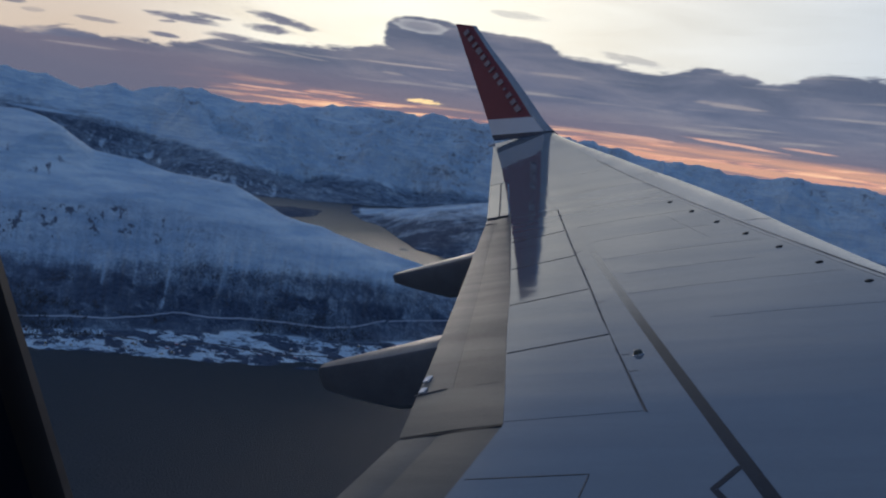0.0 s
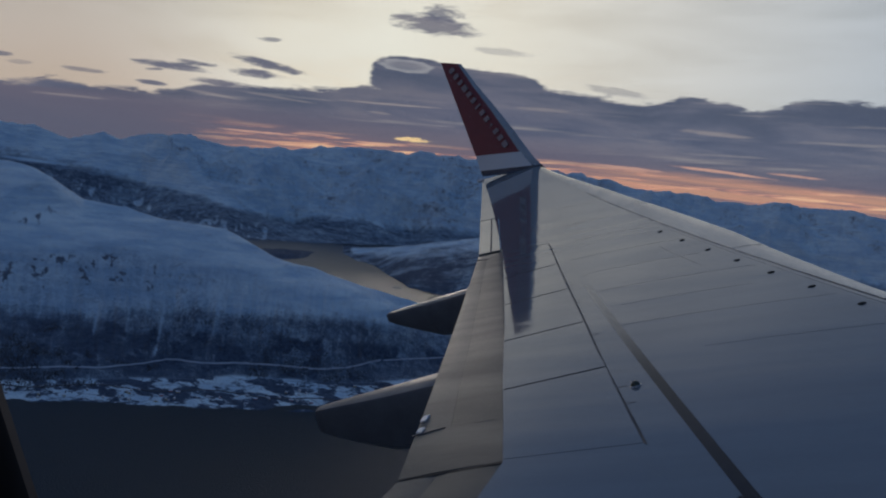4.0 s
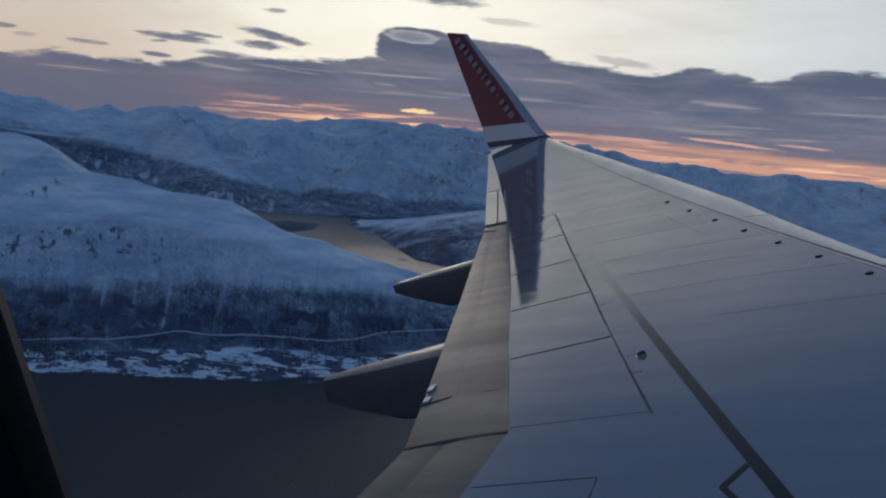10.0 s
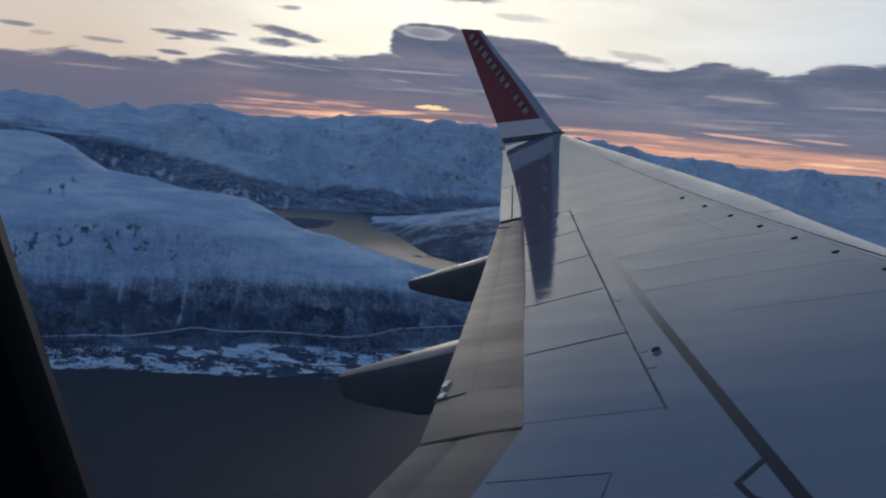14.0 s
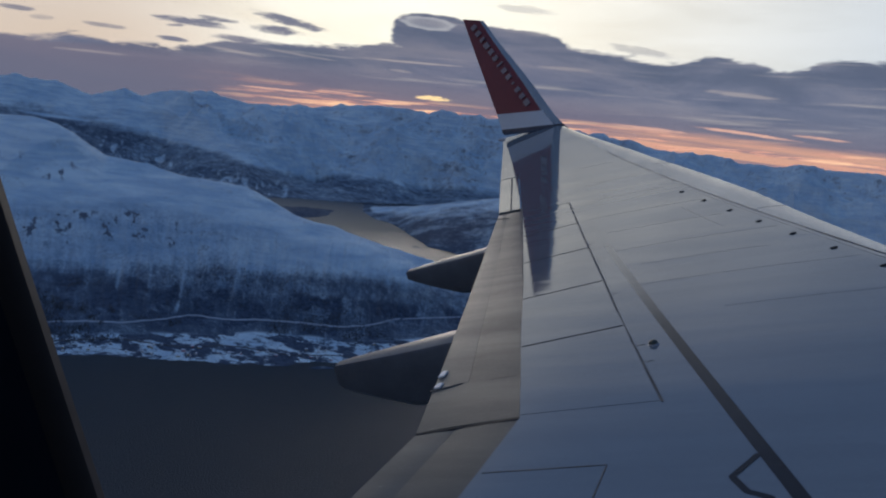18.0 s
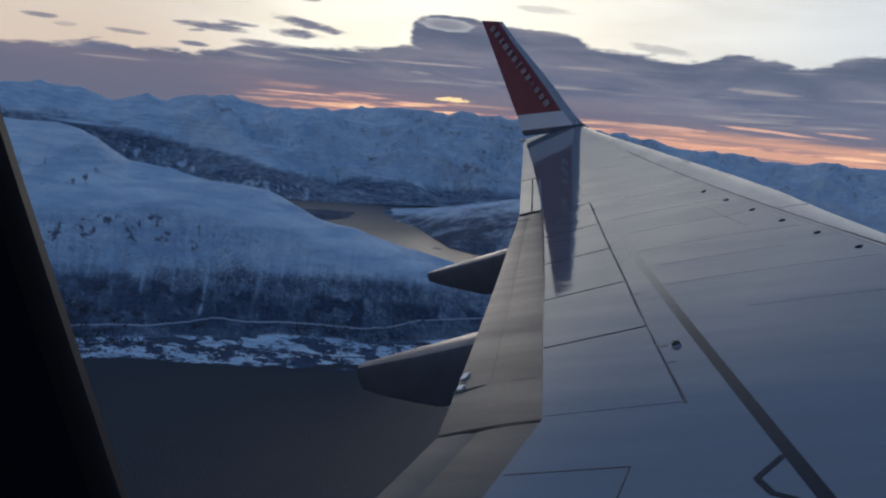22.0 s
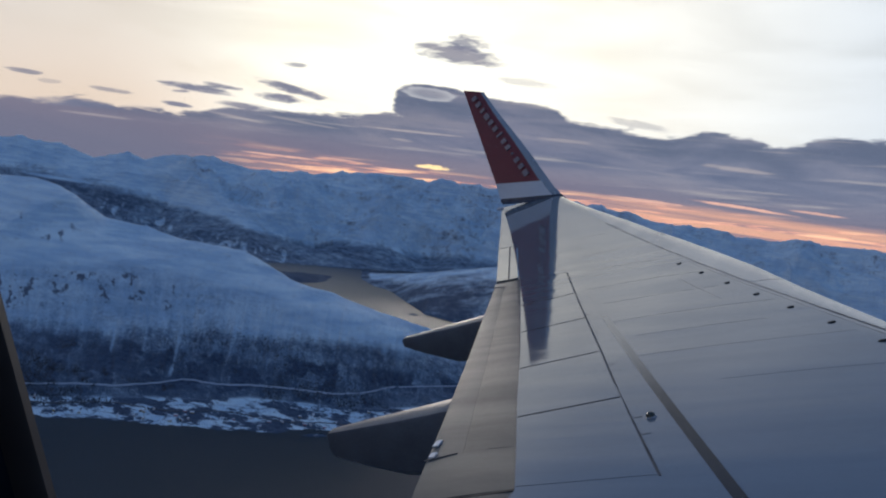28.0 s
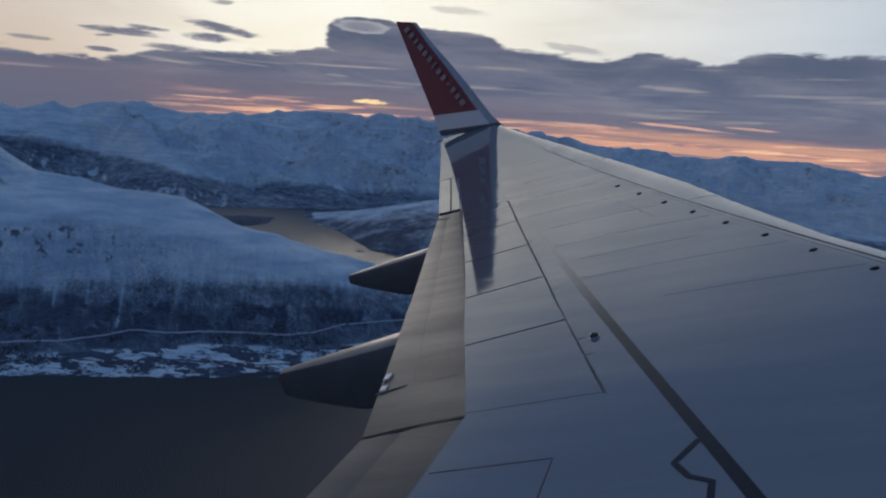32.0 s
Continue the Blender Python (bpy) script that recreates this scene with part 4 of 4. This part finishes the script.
    # the far range: flat wooded valley, slopes up to the trees' edge, broken spurs, the skyline
    e_foot = by_az(az, (-60, -3.6), (22, -3.6), (25.4, -3.75), (27.6, -3.92), (31.1, -4.23), (34, -4.33), (35.4, -4.45), (37, -4.6), (40, -4.2), (44, -3.5), (50, -2.7), (70, -2.6))
    rf = np.minimum(reach(e_foot), 3900) + 50 * (fbm(az * 6, az * 0 + 9, 10, 4) - 0.5)
    v = np.clip((r - rf) / (4820 - rf), 0, 1)
    ridge = by_az(az, (-60, 1.2), (-6, 1.2), (-1.2, 1.2), (0, 1.38), (1.2, 1.5), (2.4, 1.31), (3.3, 1.46), (4.3, 1.35), (6.2, 1.46), (8.5, 1.7), (10.5, 1.64), (12.2, 1.58), (14, 1.58), (14.6, 1.7), (19, 1.85), (21.4, 1.88), (22.9, 2.0), (24.2, 1.62), (25.4, 1.86), (28.2, 1.72), (31.4, 1.48), (33.5, 1.28), (35.2, 1.32), (36.9, 1.1), (38.6, 1.05), (39.6, 1.23), (41.9, 1.04), (43.5, 0.63), (44.5, 0.97), (45.4, 0.66), (46.3, 0.28), (47.1, 0.44), (48.2, 0.78), (49.7, 0.83), (50.4, 0.95), (51.1, 0.72), (56, 0.6), (70, 0.5))
    ridge = ridge + 0.42 * (fbm(az * 10, az * 0 + 31, 11, 6, 0.6) - 0.5)
    tree_line = by_az(az, (-10, -2.4), (21.2, -2.53), (24.1, -2.44), (25.2, -2.75), (27, -2.61), (29.2, -2.39), (31.3, -2.5), (32.7, -2.9), (34.1, -2.82), (36.6, -2.46), (39, -2.2), (41.7, -1.83), (44, -1.1), (46.5, -1.05), (48.7, -0.8), (56, -0.8))
    el = np.where(v < 0.42, e_foot + (tree_line - e_foot) * (v / 0.42) ** 1.15, tree_line + (ridge - tree_line) * (np.clip(v - 0.42, 0, 1) / 0.58) ** 0.95)
    lift = smooth(v, 0.34, 0.5) * (1 - smooth(v, 0.88, 0.98))
    span = np.clip(ridge - tree_line, 0.6, 5) / 4.0
    el = el + 1.15 * span * lift * ((0.1 + 1.1 * fbm(az * 10, az * 0 + 51, 52, 3)) * spur(v, az, 0.54, 0.16, 61, 0.07, 0.03) + (0.1 + 0.8 * fbm(az * 10, az * 0 + 53, 44, 3)) * spur(v, az, 0.69, 0.18, 63, 0.06, 0.03) + (0.05 + 0.6 * fbm(az * 10, az * 0 + 57, 36, 3)) * spur(v, az, 0.83, 0.12, 67, 0.05, 0.02) - 0.35)
    # a bluff with a steep dark face
    bluff = np.exp(-np.abs((az - 23.9) / 1.7) ** 3) * np.exp(-((v - 0.50) / 0.07) ** 2)
    el = el + 0.45 * bluff
    vx, vy = x + 300 * (fbm(x, y, 560, 3) - 0.5), y + 300 * (fbm(x + 700, y, 560, 3) - 0.5)
    crags = fbm(vx, vy, 560, 7, 0.52, True) - 0.58
    wild = smooth(v, 0.36, 0.6)
    far = HIGH + r * np.tan(np.radians(el)) + crags * (310 * wild * span + 26 * smooth(v, 0.05, 0.2)) * (1 - 0.62 * smooth(v, 0.72, 0.97))
    far = np.where(r < rf, -6, np.maximum(far, np.where(v > 0, 2.0, -6)))
    z = np.maximum(np.maximum(near, hill), np.maximum(spit, far))
    is_near, is_far, is_hill = (z == near), (z == far), (z == hill)
    sight = np.degrees(np.arctan2(z - HIGH, r))
    # cover
    n = fbm(x, y, 120, 5, 0.6)
    tops = by_az(az, (15, -8.4), (22, -8.7), (25.5, -8.3), (27.8, -8.2), (30.7, -8.35), (34.2, -8.7), (41, -8.95), (44.3, -9.15), (47.5, -9.4), (60, -9.2)) + 0.9 * (fbm(az * 30, az * 0 + 5, 40, 5, 0.6) - 0.5)
    wood = smooth(r, r_flat - 12, r_flat + 1) * (1 - smooth(sight + (n - 0.5) * 1.7, tops - 0.8, tops + 0.35)) * (0.50 + 0.55 * (n - 0.35) + 0.16 * (1 - smooth(sight, -11.6, -10.0)))
    for a, w, g, end in ((43.75, 0.09, 0.55, -11.6), (41.95, 0.08, 0.5, -11.3), (40.0, 0.10, 0.85, -12.2), (47.0, 0.10, 0.4, -11.4), (45.4, 0.07, 0.35, -11.2), (36.9, 0.10, 0.3, -11.0)):
        bend = a - 0.16 * (sight + 9.5) + 0.35 * (fbm(r * 0.2, r * 0 + a, 14, 3) - 0.5)
        wood = wood * (1 - 0.8 * g * np.exp(-(((az - bend) / w) ** 2)) * smooth(sight, end, end + 0.4))
    brow = e_band(az)
    # darker snow below the brow: the facing slope's shade put into colour
    scrub_shade = smooth(r, r_flat, r_flat + 30) * (1 - smooth(sight + (n - 0.5) * 1.2, brow - 0.9, brow + 0.15)) * (0.35 + 0.65 * smooth(az, 28, 40)) * (0.55 + 0.9 * fbm(az * 40, r * 0.08, 24, 4, 0.6)) * is_near
    firs = smooth(fbm(az * 30, sight * 34, 40, 4, 0.6), 0.50, 0.62) * smooth(sight, -12.9, -12.2) * (1 - smooth(sight, -11.2, -9.9))
    cover = is_near * np.clip(wood + 1.0 * firs, 0, 1.5)
    fields = smooth(fbm(az * 30, r * 0.10, 9, 4, 0.6), 0.58, 0.70) * (1 - smooth(v, 0.16, 0.34)) * smooth(az, 30, 36)
    # strip of bare snow stands for the bright sheen of far water
    lake = np.exp(-np.abs((az - 47.9 - 8 * (sight + 1.1)) / 1.5) ** 4 - np.abs((sight + 1.08) / 0.09) ** 4)
    # far woods mixed with snow so their mean tone carries the haze
    cover = np.where(is_far, (1 - smooth(sight + (n - 0.5) * 1.0, tree_line - 0.35, tree_line + 0.4)) * (0.44 + 0.42 * n) * (1 - 0.6 * fields) * (1 - lake) + 0.12 * bluff, cover)
    cover = np.where(is_hill, np.clip(0.78 * (1 - smooth(z / np.maximum(tall, 8), 0.55, 1.15)) + 1.2 * (fbm(x, y, 110, 6, 0.62) - 0.5) - 0.02, 0, 1), cover)
    cover = np.where(z == spit, 0.85, cover)
    patch = fbm(az * 34, sight * 26, 11, 5, 0.66)
    belt = smooth(sight, brow - 3.4, brow - 2.2) * (1 - smooth(sight, brow - 1.0, brow - 0.3))
    upper = smooth(sight, -5.2, -4.6) * (1 - smooth(sight, -3.6, -3.0)) * smooth(az, 46, 47.5)
    rock = np.where(is_near, smooth(patch, 0.50, 0.66) * (belt * (0.18 + 0.72 * smooth(az, 35, 43)) + 0.7 * upper), 0)
    rock = np.where(is_far, wild * 0.22 * smooth(fbm(vx, vy, 200, 6, 0.6, True), 0.54, 0.78) + 0.14 * bluff, rock)
    shelf = is_near * (1 - smooth(r, r_flat - 8, r_flat + 4)) * (u > -0.02)
    return z, cover, rock, shelf, scrub_shade


def build_ground():
    az = np.concatenate([np.linspace(-14, 62, 1000), np.linspace(66, 342, 70)])
    r = np.concatenate([np.linspace(930, 1262, 150), np.linspace(1265, 1900, 140), np.linspace(1910, 3400, 100), np.linspace(3407, 4860, 210)])
    A, Rr = np.meshgrid(az, r, indexing="ij")
    wrapped = np.where(A > 180, A - 360, A)
    folded = np.where((wrapped > 62) | (wrapped < -14), 48 + 8 * np.sin(np.radians(wrapped * 5)), wrapped)
    z, cover, rock, shelf, scrub_shade = land(folded, Rr)
    na, nr = A.shape
    dz = np.gradient(z, axis=1) / np.gradient(Rr, axis=1)
    side = np.gradient(z, axis=0) / (np.radians(np.gradient(np.unwrap(np.radians(A), axis=0) * 180 / np.pi, axis=0)) * Rr)
    steep = np.hypot(dz, side)
    # steep faces get bare rock, which also stands for their relief shade
    rock = rock + np.where(Rr > 2300, 0.29 * smooth(steep, 0.40, 1.1), 0.22 * smooth(steep, 0.5, 1.0) * (Rr > 1250))
    co = np.stack([-Rr * np.sin(np.radians(A)), Rr * np.cos(np.radians(A)), z], -1).reshape(-1, 3)
    i, j = np.meshgrid(np.arange(na), np.arange(nr - 1), indexing="ij")
    i2 = (i + 1) % na
    quads = np.stack([i * nr + j, i * nr + j + 1, i2 * nr + j + 1, i2 * nr + j], -1).reshape(-1, 4)
    me = bpy.data.meshes.new("ground")
    me.vertices.add(len(co))
    me.vertices.foreach_set("co", co.ravel())
    me.loops.add(quads.size)
    me.loops.foreach_set("vertex_index", quads.ravel().astype(np.int32))
    me.polygons.add(len(quads))
    me.polygons.foreach_set("loop_start", np.arange(0, quads.size, 4, dtype=np.int32))
    me.polygons.foreach_set("use_smooth", np.ones(len(quads), dtype=bool))
    for name, values in (("cover", cover), ("rock", rock), ("shelf", shelf), ("across", A * 20.0), ("down", Rr), ("scrub_shade", scrub_shade)):
        me.attributes.new(name, "FLOAT", "POINT").data.foreach_set("value", values.ravel().astype(np.float32))
    me.update(calc_edges=True)
    me.materials.append(GROUND)
    return tagged(new("ground", me), "snow-covered mountains with bare woods above a fjord", "mountains", kind="structure")


build_ground()
disc = [Vector((4950 * math.cos(2 * math.pi * j / 128), 4950 * math.sin(2 * math.pi * j / 128), 0)) for j in range(128)]
water = new("water", mesh_of("water", disc, [tuple(range(128))], WATER))
tagged(water, "dark calm fjord water at dusk", "water", kind="structure")


# ---- road, woods and houses along the near shore ----
def height(az, r):
    return float(land(np.array([az]), np.array([float(r)]))[0][0])


def place(az, r, up=0.0):
    a = radians(az)
    return Vector((-r * math.sin(a), r * math.cos(a), height(az, r) + up))


def hillside_r(az, el):
    """Where the slope rises to the line that lies el degrees under the horizon."""
    r = np.linspace(985, 1330, 240)
    z = land(np.full(r.shape, az), r)[0]
    under = np.degrees(np.arctan2(z - HIGH, r))
    return float(r[np.argmax(under > el)])


ROAD = worn("packed_snow_road", (0.46, 0.50, 0.56), 0.7, 0.0, 0.12, 0.05, 0.6)
rings = []
for i in range(150):
    a = 20 + 38 * i / 149
    e = float(by_az(a, (18, -9.8), (23.1, -10.64), (24.6, -10.88), (26.7, -11.23), (28.5, -11.88), (30.3, -12.1), (33.9, -12.1), (35.6, -12.17), (37.4, -12.3), (39.5, -12.17), (40.8, -12.49), (43.4, -12.9), (45.7, -12.93), (48, -13.08), (60, -13.1)))
    r = hillside_r(a, e)
    rings.append([place(a, r - 1.1, 0.5), place(a, r + 1.1, 0.8), place(a, r + 1.1, -1.5), place(a, r - 1.1, -1.5)])
road = new("road", mesh_of("road", *loft(rings), ROAD))
tagged(road, "pale snow-packed road along a wooded slope", "road", kind="structure")

rings = []
for i in range(110):
    a = 24 + 32 * i / 109
    r = hillside_r(a, -14.0 + 0.12 * math.sin(a * 0.9) + (0.9 if a < 27 else 0.0) * (27 - a) / 3)
    rings.append([place(a, r - 0.9, 0.5), place(a, r + 0.9, 0.7), place(a, r + 0.9, -1.5), place(a, r - 0.9, -1.5)])
shore_road = new("shore_road", mesh_of("shore_road", *loft(rings), worn("wet_asphalt", (0.07, 0.075, 0.085), 0.6, 0.0, 0.2, 0.05, 0.6)))
tagged(shore_road, "narrow dark road between snowy fields by the shore", "road", kind="structure")

FIR = worn("dark_fir", (0.07, 0.083, 0.105), 0.8, 0.0, 0.4, 0.08, 0.8)
dice = random.Random(5)


def scatter_trees(count):
    az, rr = [], []
    while len(az) < count * 6:
        az.append(dice.uniform(21, 57))
        rr.append(dice.uniform(1004, 1230))
    az, rr = np.array(az), np.array(rr)
    z, cover, rock, shelf, scrub_shade = land(az, rr)
    x, y = -rr * np.sin(np.radians(az)), rr * np.cos(np.radians(az))
    clump = smooth(fbm(x + 900, y, 62, 4, 0.6), 0.585, 0.64) * np.where(shelf > 0.5, 0.55, 1.0) * ((cover > 0.25) | (shelf > 0.5)) * (1 - 0.8 * smooth(rr, 1090, 1200))
    verts, faces, made = [], [], 0
    for a, r, h, c in zip(az, rr, z, clump):
        if h < 1.0 or dice.random() > c or made >= count:
            continue
        made += 1
        tall, wide, turn = dice.uniform(1.3, 3.4), dice.uniform(0.45, 0.9), dice.uniform(0, 6)
        cx, cy = -r * math.sin(radians(a)), r * math.cos(radians(a))
        for lo, hi, w in ((0.1, 0.75, 1.0), (0.45, 1.0, 0.66)):
            b = len(verts)
            for j in range(5):
                t = turn + j * 2 * math.pi / 5
                verts.append((cx + w * wide * math.cos(t) * dice.uniform(0.75, 1.2), cy + w * wide * math.sin(t) * dice.uniform(0.75, 1.2), h + lo * tall - 0.2))
            verts.append((cx, cy, h + hi * tall))
            faces += [(b + j, b + (j + 1) % 5, b + 5) for j in range(5)]
    me = bpy.data.meshes.new("fir_woods")
    me.from_pydata(verts, [], faces)
    me.materials.append(FIR)
    tagged(new("fir_woods", me), "dark fir trees scattered on a snowy slope", "trees", kind="stuff")


scatter_trees(5200)

WALLS = [worn("house_wall_%d" % i, c, 0.7, 0.0, 0.1, 0.5, 6) for i, c in enumerate(((0.35, 0.06, 0.05), (0.6, 0.6, 0.58), (0.45, 0.36, 0.16), (0.16, 0.17, 0.19)))]
SNOW_ROOF = worn("snowy_roof", (0.74, 0.77, 0.82), 0.7, 0.0, 0.06, 0.5, 6)


def house(az, r, turn, wide, deep, tall, tone):
    ob = thing("house", ("red", "white", "ochre", "grey")[tone] + " wooden house with a snowy roof by the shore", "house", Matrix.Translation(place(az, r, -0.3)) @ Matrix.Rotation(turn, 4, "Z"), "houses along the shore")
    w, d = wide / 2, deep / 2
    base = [Vector((sx * w, sy * d, 0)) for sx, sy in ((-1, -1), (1, -1), (1, 1), (-1, 1))]
    top = [p + Vector((0, 0, tall)) for p in base]
    gable = [Vector((-w, 0, tall + d * 0.8)), Vector((w, 0, tall + d * 0.8))]
    part("wall", base + top + gable, [(0, 1, 5, 4), (1, 2, 6, 9, 5), (2, 3, 7, 6), (3, 0, 4, 8, 7), (3, 2, 1, 0)], WALLS[tone], ob)
    e, t = 1.15, 0.12
    pts = []
    for sx in (-1, 1):
        for sy, z in ((-1, tall - d * 0.12), (0, tall + d * 0.8), (1, tall - d * 0.12)):
            pts += [Vector((sx * w * e, sy * d * e, z + 0.02)), Vector((sx * w * e, sy * d * e, z + t + 0.02))]
    part("roof", pts, [(0, 6, 8, 2), (2, 8, 10, 4), (1, 3, 9, 7), (3, 5, 11, 9), (0, 1, 7, 6), (4, 10, 11, 5), (0, 2, 3, 1), (2, 4, 5, 3), (6, 7, 9, 8), (8, 9, 11, 10)], SNOW_ROOF, ob, "snow-covered roof")


for i in range(64):
    a = dice.uniform(23, 56)
    r = float(shore_r(np.array([a]))[0]) + dice.uniform(8, 52)
    house(a, r, radians(a) + dice.choice((0, 1.57)) + dice.uniform(-0.2, 0.2), dice.uniform(2.4, 4.2), dice.uniform(1.8, 2.6), dice.uniform(1.2, 1.9), dice.choice((0, 0, 1, 1, 2, 3)))
